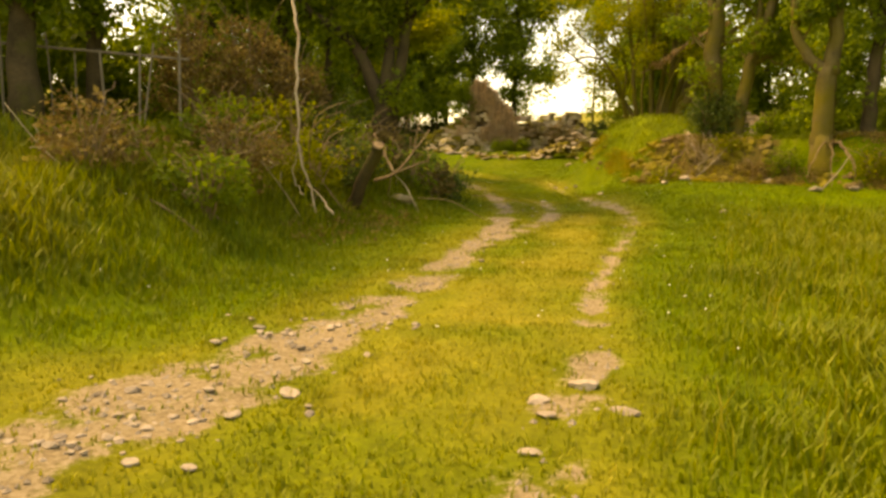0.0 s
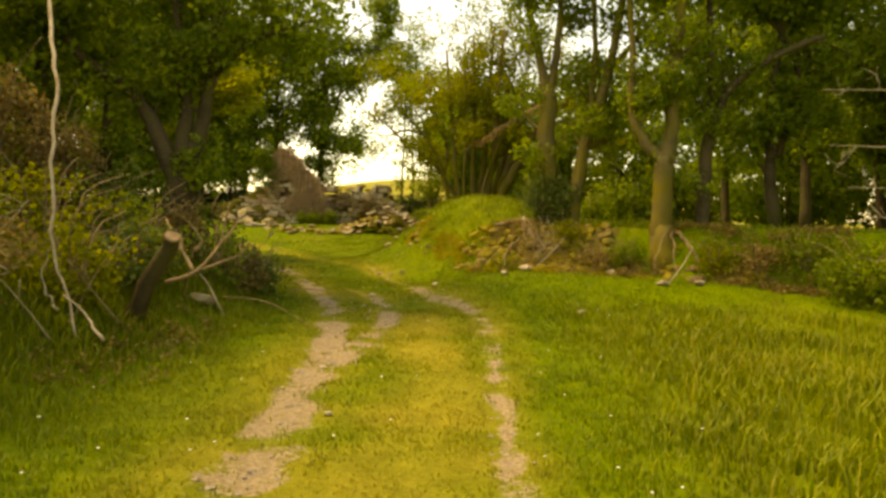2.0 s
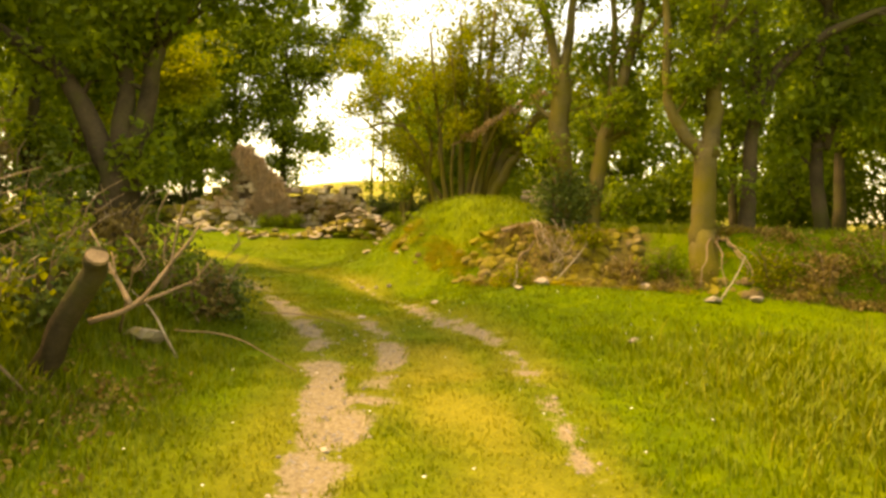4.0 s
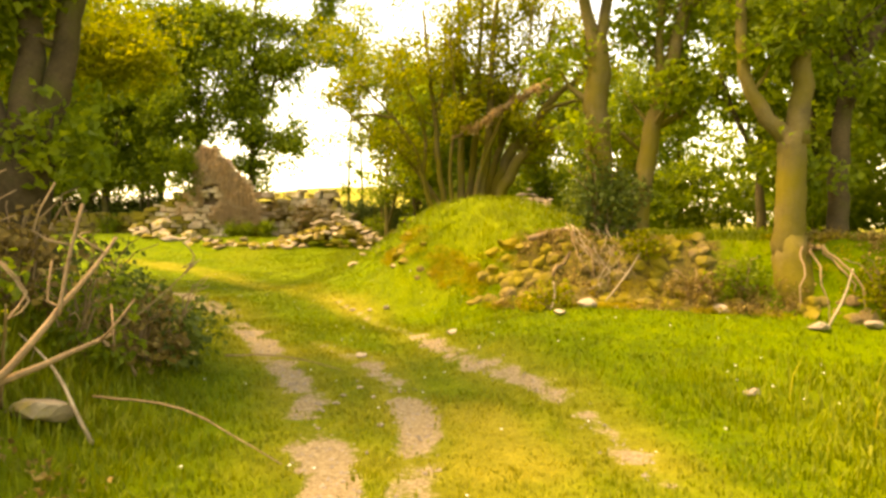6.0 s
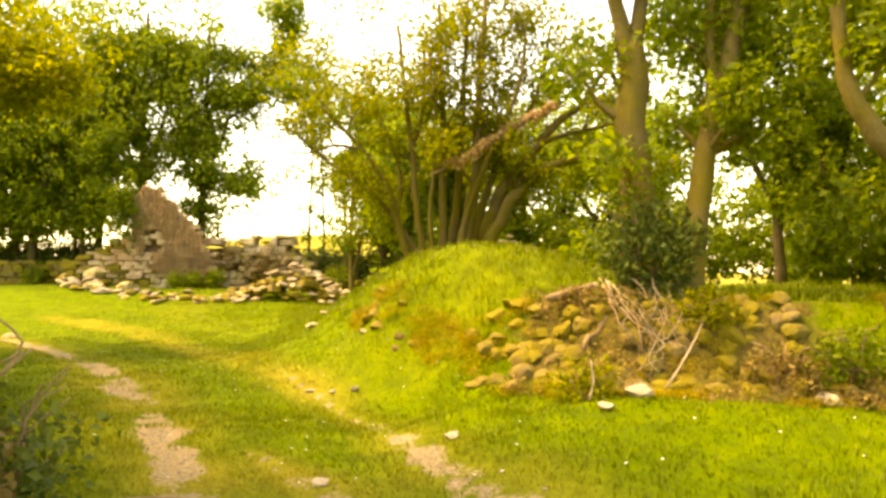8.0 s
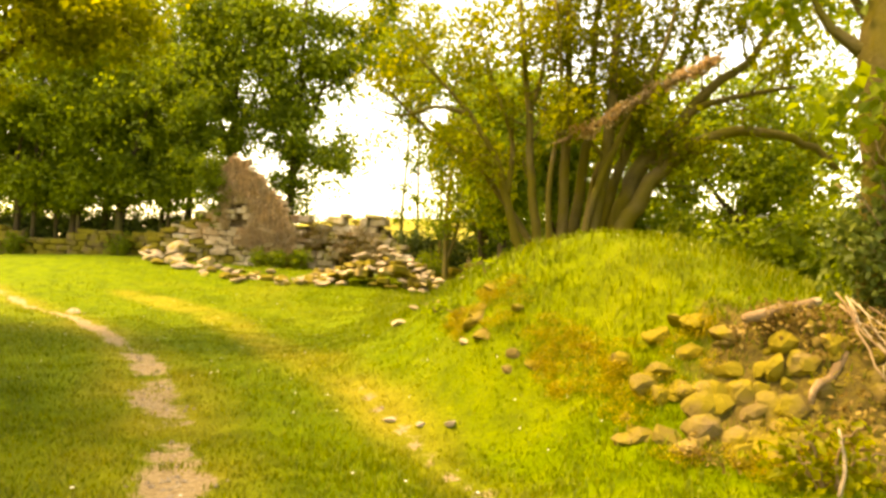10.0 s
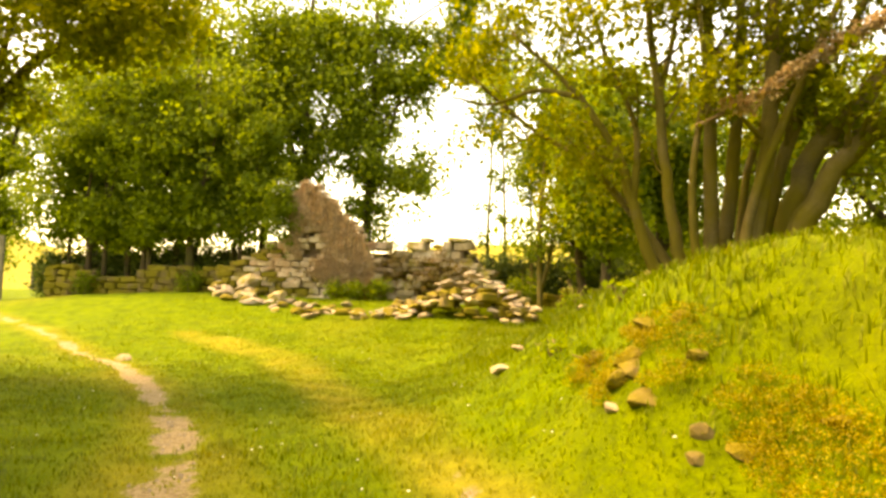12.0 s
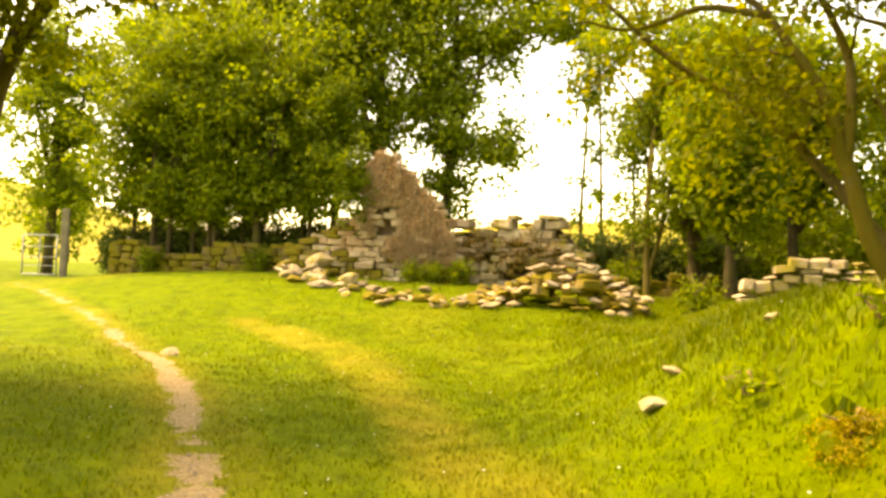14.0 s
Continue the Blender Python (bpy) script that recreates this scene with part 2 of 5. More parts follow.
def leaf_cloud(name, centres, per, radius, size, mat, rng, squash=0.7):
    """A mesh of many small folded leaves round the centres."""
    centres = np.asarray([tuple(c) for c in centres], float)
    n = len(centres) * per
    c = np.repeat(centres, per, 0)
    off = rng.normal(0, 1, (n, 3))
    off *= (radius * rng.uniform(0.3, 1.0, n) ** 0.5 / np.linalg.norm(off, axis=1))[:, None]
    off[:, 2] *= squash
    c = c + off
    along = rng.normal(0, 1, (n, 3))
    along[:, 2] -= 0.5
    along /= np.linalg.norm(along, axis=1)[:, None]
    up = rng.normal(0, 0.6, (n, 3)) + (0, 0, 1)
    right = np.cross(along, up)
    right /= np.linalg.norm(right, axis=1)[:, None] + 1e-6
    nrm = np.cross(right, along)
    s = (size * rng.uniform(0.6, 1.3, n))[:, None]
    w = 0.36
    co = np.stack([c, c + (along * 0.45 - right * w + nrm * 0.12) * s, c + along * s, c + (along * 0.45 + right * w + nrm * 0.12) * s], 1).reshape(-1, 3)
    k = np.arange(n)[:, None] * 4
    tris = np.concatenate([k + (0, 2, 1), k + (0, 3, 2)], 1).reshape(-1, 3)
    return raw_mesh(name, co, tris, mat)


def in_ellipsoids(blobs, n, rng, hollow=0.55):
    """n places inside ellipsoids (centre, radii), more towards the outside."""
    vol = np.array([r[0] * r[1] * r[2] for _, r in blobs])
    out = []
    for (c, r), share in zip(blobs, vol / vol.sum()):
        m = max(3, int(n * share))
        d = rng.normal(0, 1, (m, 3))
        d /= np.linalg.norm(d, axis=1)[:, None]
        out.append(np.array(c) + d * np.array(r) * (hollow + (1 - hollow) * rng.uniform(0, 1, m))[:, None])
    return np.concatenate(out)


def tree(name, label, base, limbs, blobs, clumps, seed, bark=None, leaf=None, per=34, size=0.11, radius=0.34, level=2, group="", category="tree", tip_share=1.0, spread=1.0):
    """limbs: (points relative to the base, radius at the start, radius at the end)."""
    rng = np.random.default_rng(seed)
    ob = thing(name, base, label, category, group)
    store, tips = ([], []), []
    for points, r0, r1 in limbs:
        limb(store, rng, points, r0, r1, tips, level, spread)
    part("trunk", mesh_of("trunk", *store, bark or M_BARK, True), ob)
    centres = [t for t in tips if rng.uniform() < tip_share]
    if blobs:
        blobs = [(np.array(c) + rng.uniform(-0.55, 0.55, 3) * np.array(r), np.array(r) * rng.uniform(0.4, 0.68)) for c, r in blobs for _ in range(9)]
        centres = [tuple(c) for c in centres] + [tuple(c) for c in in_ellipsoids(blobs, clumps, rng)]
    if centres and per:
        part("crown", leaf_cloud("crown", centres, int(per * 0.8), radius, size, leaf or M_LEAF, rng), ob)
    return ob


def rock_mesh(name, seed, mat, flat=0.6, cuts=1, rough=0.06):
    """An angular fieldstone of about unit size."""
    rng = np.random.default_rng(seed)
    bm = bmesh.new()
    bmesh.ops.create_icosphere(bm, subdivisions=cuts, radius=0.5)
    planes = [(Vector(rng.normal(0, 1, 3)).normalized(), rng.uniform(0.24, 0.42)) for _ in range(11)]
    for v in bm.verts:
        v.co *= 1 + rng.uniform(-rough, rough)
        v.co.x *= 1.15
        for nrm, d in planes:
            over = v.co.dot(nrm) - d
            if over > 0:
                v.co -= nrm * over * 0.97
        v.co.z *= flat
    me = bpy.data.meshes.new(name)
    bm.to_mesh(me)
    bm.free()
    me.materials.append(mat)
    return me


ROCKS = [rock_mesh("rock", s, M_STONE, 0.55 + 0.05 * (s % 4), 2) for s in range(8)]
ROCKS_PALE = [rock_mesh("pale_rock", 40 + s, M_STONE_PALE, 0.5 + 0.06 * (s % 4), 2) for s in range(6)]
ROCKS_MOSS = [rock_mesh("mossy_rock", 80 + s, M_STONE_MOSS, 0.6 + 0.05 * (s % 4), 2) for s in range(6)]


def stone_at(name, at, size, rng, meshes, parent=None, label="", category="stone", group="", tilt=14):
    ob = new(name, meshes[int(rng.integers(len(meshes)))])
    m = pose(*at, rng.uniform(-tilt, tilt), rng.uniform(-tilt, tilt), rng.uniform(0, 360)) @ Matrix.Diagonal((size[0], size[1], size[2], 1))
    if parent:
        ob.parent = parent
        m = parent.matrix_basis.inverted() @ m
    else:
        tagged(ob, label, category, group)
    ob.matrix_basis = m
    return ob


# ---- the lie of the land ----
def sm(a, b, v):
    u = np.clip((np.asarray(v, float) - a) / (b - a), 0, 1)
    return u * u * (3 - 2 * u)


def bump(x, y, cx, cy, rx, ry):
    return np.exp(-((x - cx) / rx) ** 2 - ((y - cy) / ry) ** 2)


EDGE_X = [-4.6, -3.3, -2.2, -0.9, 0.3, 1.5, 3.0, 4.5, 7.0, 14.0, 40.0]
EDGE_Y = [30.0, 22.0, 19.0, 15.3, 13.6, 12.7, 12.25, 11.5, 10.8, 9.8, 8.0]


def beyond_edge(x, y):
    """Rough distance past the foot of the stone-faced bank."""
    e = np.interp(x, EDGE_X, EDGE_Y)
    slope = (np.interp(x + 0.3, EDGE_X, EDGE_Y) - np.interp(x - 0.3, EDGE_X, EDGE_Y)) / 0.6
    return (y - e) / np.sqrt(1 + slope * slope)


def left_bank(x, y):
    return sm(-1.9, -3.9, x + 0.06 * (y - 5)) * (1 - sm(8.5, 12.5, y))


def ground(x, y):
    x, y = np.asarray(x, float), np.asarray(y, float)
    z = np.interp(y, [-60, -8, 0, 8.5, 12, 20], [-1.0, -0.62, -0.38, -0.09, 0.03, 0.06])
    z = z + 1.22 * sm(21.0, 31, y) - 0.026 * np.clip(x, -12, 0) * sm(6, 12, y)
    e = beyond_edge(x, y)
    verge = 0.42 * sm(-1.2, 1.6, x) * sm(8.2, 12.3, y)
    soft = sm(1.4, -0.2, x)
    face = sm(-0.15 - 0.7 * soft, 0.45 + 0.9 * soft, e)
    top = np.where(x > -0.5, 1.3, 1.3 - 0.5 * sm(-0.5, -2.5, x)) + 0.3 * sm(21, 40, y) * sm(3, -2, x)
    z = z + verge * (1 - face)
    z = z + np.maximum(top - z, 0) * face
    z = z + 0.62 * bump(x, y, 0.7, 16.0, 1.5, 1.5) * face
    z = z + 0.85 * left_bank(x, y) + 0.75 * sm(-3.6, -6.8, x) * (1 - sm(9.5, 15, y))
    z = z - 0.42 * bump(x, y, -20.5, 31, 4, 7) + 0.42 * bump(x, y, -1.6, 18.2, 1.5, 2.6) + 0.38 * bump(x, y, -0.75, 15.5, 0.6, 0.9) + 0.1 * sm(13, 15.5, y) * (1 - sm(23, 27, y))
    r = np.hypot(x, y - 15)
    way = np.arctan2(x, y - 15)
    z = z + sm(140, 1000, r) * (14 + 5 * np.sin(way * 5) + 75 * sm(-0.5, -0.9, way) + 58 * sm(0.5, 0.1, np.abs(way + 0.05)))
    return z


# ---- ground ----
TRACKS = [
    ([(-0.5, -9), (-0.2, -2), (-0.16, -0.5), (-0.06, 0.2), (-0.05, 1.25), (-0.15, 2.5), (-0.4, 4.7), (-0.57, 6.0), (-0.94, 7.9), (-1.36, 9.5), (-1.94, 10.9), (-2.75, 12.85), (-4.0, 15.1), (-5.1, 17.1), (-7.16, 19.7), (-8.66, 21.3), (-10.76, 22.85), (-12.7, 24.3), (-19, 28.5)],
     [0.5, 0.5, 0.46, 0.38, 0.3, 0.27, 0.2, 0.2, 0.2, 0.15, 0.16, 0.22, 0.22, 0.17, 0.15, 0.14, 0.13, 0.1, 0.05]),
    ([(-0.45, 5.2), (-0.35, 6.5), (-0.3, 7.9), (-0.49, 9.4), (-0.96, 10.8), (-1.43, 11.6), (-1.8, 12.2)], [0.12, 0.17, 0.17, 0.15, 0.13, 0.1, 0.05]),
    ([(1.9, -3), (1.76, 0), (1.75, 1), (1.46, 2.4), (1.3, 4.1), (1.2, 6.2), (1.05, 7.85), (0.9, 9.2), (0.44, 10), (0.0, 10.8), (-0.17, 11.2), (-0.7, 13), (-1.3, 14), (-2.26, 16)],
     [0.15, 0.2, 0.15, 0.12, 0.08, 0.13, 0.15, 0.15, 0.2, 0.22, 0.17, 0.11, 0.08, 0.03]),
]
DRY_STRIP = ([(-1.3, 14), (-2.3, 16), (-3.45, 17.9), (-4.5, 19.9), (-6.35, 22.8), (-9.3, 24.6)], [0.3, 0.35, 0.4, 0.4, 0.5, 0.35])


def near_line(x, y, line):
    """1 on the line, falling to 0 past twice its half-width."""
    pts, half = line
    best = np.zeros_like(x)
    for (ax, ay), (bx, by), ha, hb in zip(pts, pts[1:], half, half[1:]):
        dx, dy = bx - ax, by - ay
        t = np.clip(((x - ax) * dx + (y - ay) * dy) / (dx * dx + dy * dy), 0, 1)
        d = np.hypot(x - ax - t * dx, y - ay - t * dy)
        best = np.maximum(best, np.clip(1.5 - d / (ha + (hb - ha) * t), 0, 1))
    return best


def bareness(x, y):
    b = np.zeros_like(np.asarray(x, float))
    for share, line in zip((1.0, 0.9, 0.74), TRACKS):
        b = np.maximum(b, share * near_line(x, y, line))
    return np.clip(b * (0.4 + 0.78 * value_noise(x, y, 1.5, 3) + 1.0 * (value_noise(x, y, 4.5, 9) - 0.5) + 0.5 * (value_noise(x, y, 11.0, 13) - 0.5)), 0, 1)


def earthiness(x, y):
    """Bare earth on the steep face of the bank."""
    e = beyond_edge(x, y)
    return sm(-0.45, 0.0, e) * (1 - sm(0.35, 0.9, e)) * sm(0.2, 1.1, x) * (1 - 0.75 * sm(2.7, 3.6, x)) * (1 - sm(4.4, 6.0, x))


def dryness_and_haze(x, y):
    d = np.zeros_like(np.asarray(x, float))
    for pts, half in TRACKS:
        d = np.maximum(d, 0.55 * near_line(x, y, (pts, [h * 2.6 for h in half])))
    d = np.maximum(d, 0.6 * near_line(x, y, DRY_STRIP))
    middle = near_line(x, y, ([(1.1, -6), (1.1, 0), (0.7, 5), (0.0, 9)], [0.9, 0.8, 0.6, 0.4]))
    d = np.maximum(d, 0.75 * middle)
    d = d * (0.35 + 1.0 * value_noise(x, y, 2.1, 5)) + 0.35 * np.clip(value_noise(x, y, 0.6, 8) - 0.62, 0, 1) * 2
    d = d + (0.16 * sm(1.9, 3.2, x + 0.05 * y) + 0.25 * value_noise(x, y, 0.9, 21) * sm(-1.6, -3.0, x)) * (1 - sm(8, 11, y))
    # haze over the far fields and hills, painted as paler grass
    d = d + 0.85 * sm(45, 100, np.hypot(x, y - 15)) * np.maximum(sm(-10, -25, x), sm(200, 400, y))
    return np.clip(d, 0, 0.9)


def relief(x, y):
    near = np.hypot(x, y - 12) < 60
    b = bareness(x, y)
    return np.where(near, 0.05 * (value_noise(x, y, 0.8, 1) - 0.5) + 0.05 * (value_noise(x, y, 2.5, 2) - 0.5) + 0.03 * (value_noise(x, y, 7.0, 4) - 0.5), 0) - 0.03 * np.clip(b, 0, 1)


def land(x, y):
    return ground(x, y) + relief(np.asarray(x, float), np.asarray(y, float))


def height(x, y):
    return float(land(np.array([x]), np.array([y]))[0])


def build_ground():
    far = 34 * 1.16 ** np.arange(0, 26)
    xs = np.concatenate([-21 - far[::-1], np.arange(-21, 11, 0.15), 11 + far])
    ys = np.concatenate([-6 - far[::-1], np.arange(-6, 34, 0.15), 34 + far])
    xs = np.sort(np.concatenate([xs, np.arange(-45, -21, 1.0), np.arange(11.5, 45, 1.0)]))
    ys = np.sort(np.concatenate([ys, np.arange(-39, -6, 1.0), np.arange(34.5, 67, 1.0)]))
    x, y = np.meshgrid(xs, ys)
    z = land(x, y)
    co = np.stack([x, y, z], -1).reshape(-1, 3)
    w = len(xs)
    i, j = np.meshgrid(np.arange(w - 1), np.arange(len(ys) - 1))
    a = (j * w + i).ravel()
    tris = np.concatenate([np.stack([a, a + 1, a + w + 1], 1), np.stack([a, a + w + 1, a + w], 1)])
    me = raw_mesh("ground", co, tris, M_GROUND, {"bare": bareness(x, y).ravel(), "dry": dryness_and_haze(x, y).ravel(), "earth": earthiness(x, y).ravel()}, True)
    tagged(new("ground", me), "grassy ground with worn bare cart tracks", "ground", kind="structure")


build_ground()


def grass(name, label, x, y, tall, rng, lean=0.5, width=0.006):
    """Blades standing at x, y, of the heights tall."""
    n = len(x)
    z = land(x, y) - 0.01
    a = rng.uniform(0, 2 * np.pi, n)
    d = np.stack([np.cos(a), np.sin(a)], 1)
    s = np.stack([-d[:, 1], d[:, 0]], 1)
    l = tall * lean * rng.uniform(0.2, 1.2, n)
    w = width * rng.uniform(0.7, 1.4, n) * np.clip(tall / 0.12, 0.8, 2.0)
    zero = np.zeros(n)

    def at(f, h, k):
        return np.stack([x + d[:, 0] * l * f + s[:, 0] * w * k, y + d[:, 1] * l * f + s[:, 1] * w * k, z + tall * h], 1)

    co = np.stack([at(0, 0, -1), at(0, 0, 1), at(0.3, 0.6, -0.8), at(0.3, 0.6, 0.8), at(1, 1, zero)], 1).reshape(-1, 3)
    k = np.arange(n)[:, None] * 5
    tris = np.concatenate([k + (0, 1, 3), k + (0, 3, 2), k + (2, 3, 4)], 1).reshape(-1, 3)
    dry = np.repeat(np.clip(dryness_and_haze(x, y) + rng.normal(0, 0.12, n), 0, 1), 5)
    me = raw_mesh(name, co, tris, M_GRASS, {"dry": dry})
    return tagged(new(name, me), label, "grass", kind="stuff")


def G(x, y, up=0.0):
    return (x, y, height(x, y) + up)


SHRUBS = []
# ---- near trees ----
oak = tree("oak_tree", "mossy two-trunked tree rooted on the stone-faced bank", G(2.0, 13.6, -0.15),
     [([(-0.02, 0, 0), (-0.04, 0, 1.0), (-0.06, 0.05, 2.0), (-0.08, 0.1, 2.9)], 0.21, 0.16),
      ([(-0.08, 0.1, 2.75), (-0.25, 0.15, 3.6), (-0.55, 0.3, 5.0), (-0.8, 0.4, 7.2)], 0.11, 0.04),
      ([(-0.08, 0.1, 2.75), (0.1, 0.1, 3.6), (0.18, 0.3, 5.0), (0.1, 0.5, 7.5)], 0.10, 0.04),
      ([(0.42, -0.2, 0), (0.5, -0.15, 0.9), (0.72, -0.1, 1.9), (1.0, 0, 2.9), (1.3, 0.1, 4.2), (1.6, 0.3, 7.0)], 0.17, 0.06),
      ([(0.72, -0.1, 1.8), (0.8, 0.0, 2.6), (0.85, 0.2, 3.8), (0.8, 0.4, 6.0)], 0.09, 0.04),
      ([(1.15, 0, 3.3), (1.7, -0.2, 3.9), (2.3, -0.4, 4.6)], 0.06, 0.02)],
     [((-0.2, 0.6, 6.6), (2.6, 2.4, 2.0)), ((2.2, 0.4, 5.4), (1.5, 1.6, 1.2))], 200, 1, per=36, size=0.1)
fork = tree("ash_tree", "mossy forked tree with a bent limb on the bank", G(3.96, 12.15, -0.15),
     [([(0.0, 0, 0), (0.0, 0, 0.8), (0.0, 0, 1.55)], 0.20, 0.17),
      ([(-0.02, 0, 1.45), (-0.3, 0, 1.75), (-0.52, 0.0, 2.15), (-0.6, 0.05, 2.9), (-0.6, 0.1, 3.9), (-0.95, 0.2, 6.5)], 0.12, 0.04),
      ([(0.05, 0, 1.4), (0.1, 0, 2.1), (0.14, 0, 3.2), (0.3, 0.1, 4.6), (0.4, 0.2, 6.8)], 0.16, 0.06)],
     [((-0.2, 0.5, 6.3), (2.3, 2.0, 1.8)), ((0.9, 0.6, 5.0), (1.4, 1.4, 1.0))], 190, 2, per=36, size=0.1)
st = ([], [])
tube(st, [(0.06, -0.05, -0.6), (0.03, -0.02, -0.25), (0.0, 0.0, 0.02), (0.0, 0, 0.32)], [0.34, 0.285, 0.228, 0.17], 12)
part("root_flare", mesh_of("root_flare", *st, M_BARK, True), fork, "mossy spreading foot of the trunk")
ROOTS = ((200, 0.9, -0.35, 0.05), (235, 0.8, -0.5, 0.03), (250, 0.7, -0.6, 0.022), (262, 0.55, -0.75, 0.03), (272, 0.75, -0.8, 0.018), (285, 0.6, -0.8, 0.03), (296, 0.8, -0.7, 0.02), (305, 0.7, -0.6, 0.035), (330, 1.0, -0.4, 0.04))
for owner, lift in ((oak, 0.3), (fork, 0.2)):
    for k, (ang, out, low, r) in enumerate(ROOTS if owner is oak else ROOTS[1::2]):
        r = r if owner is oak else r * 0.45
        rr = np.random.default_rng(60 + k + int(lift * 100))
        st = ([], [])
        a = radians(ang + rr.normal(0, 8))
        tube(st, bezier_like([(0.15 + 0.1 * math.cos(a), 0.1 * math.sin(a), lift), (0.15 + out * 0.5 * math.cos(a), out * 0.5 * math.sin(a), lift * 0.6), (0.15 + out * math.cos(a), out * math.sin(a), low * 0.3), (0.15 + out * 1.25 * math.cos(a), out * 1.2 * math.sin(a), low)], 4, 0.02, rr), [r * (1.2 - 0.8 * q / 12) for q in range(13)], 6)
        part("root", mesh_of("root", *st, M_DEADWOOD if owner is oak and k % 3 else M_TWIG, True), owner, "bare brown root hanging over the stones")
rr = np.random.default_rng(640)
for k in range(30):
    x0, x1 = rr.uniform(-0.6, 0.35), rr.uniform(-0.35, 0.25)
    low, r = rr.uniform(-0.75, 0.0), rr.uniform(0.003, 0.0075)
    st = ([], [])
    tube(st, bezier_like([(x0, -0.45, 0.22 + rr.uniform(-0.1, 0.15)), ((x0 + x1) / 2 + rr.normal(0, 0.12), -0.74 + rr.normal(0, 0.04), 0.12 + low * 0.3), (x1 + rr.normal(0, 0.06), -0.9 + rr.normal(0, 0.05), low * 0.7), (x1 + rr.normal(0, 0.12), -1.0 + rr.normal(0, 0.05), low)], 4, 0.012, rr), [r * (1.3 - 0.06 * q) for q in range(13)], 5)
    part("hanging_root", mesh_of("hanging_root", *st, M_TWIG if k % 3 else M_DEADWOOD, True), oak, "thin brown root hanging over the stones")
tree("ash_tree", "dark leaning tree behind the forked tree", G(4.75, 12.6, -0.15),
     [([(0, 0, 0), (0.02, 0, 0.9), (0.1, 0, 1.9), (0.5, 0, 2.8), (1.2, -0.1, 3.3), (2.0, -0.2, 3.6)], 0.15, 0.05),
      ([(0.1, 0, 1.8), (0.12, 0.1, 3.2), (0.0, 0.2, 6.0)], 0.1, 0.04)],
     [((0.6, 0.4, 5.8), (2.2, 2.0, 1.8))], 150, 12, M_BARK_DARK, per=34, size=0.1)
tree("ash_tree", "dark spreading tree on the overgrown bank", G(-3.9, 9.6, -0.15),
     [([(0, 0, 0), (0.03, 0, 0.8), (0.05, 0, 1.55)], 0.30, 0.25),
      ([(0.0, 0, 1.4), (-0.35, 0, 2.1), (-0.8, 0.1, 2.7), (-1.8, 0.2, 3.4), (-2.6, 0.3, 4.6)], 0.17, 0.05),
      ([(0.05, 0, 1.45), (0.1, 0.1, 2.6), (-0.1, 0.2, 3.8), (-0.3, 0.3, 6.0)], 0.15, 0.05),
      ([(0.1, 0, 1.4), (0.35, 0.1, 2.2), (0.5, 0.1, 3.2), (0.55, 0.2, 4.2), (1.0, 0.3, 5.8)], 0.15, 0.05),
      ([(0.5, 0.1, 3.0), (1.2, 0.3, 3.6), (2.0, 0.4, 3.9)], 0.06, 0.02)],
     [((-0.2, 0.2, 5.0), (2.7, 2.6, 1.9)), ((1.5, 0.6, 4.1), (1.5, 1.3, 0.9)), ((-2.2, -0.3, 3.6), (1.6, 1.4, 1.3))], 420, 3, M_BARK_DARK, M_LEAF, per=40, size=0.11, radius=0.38)
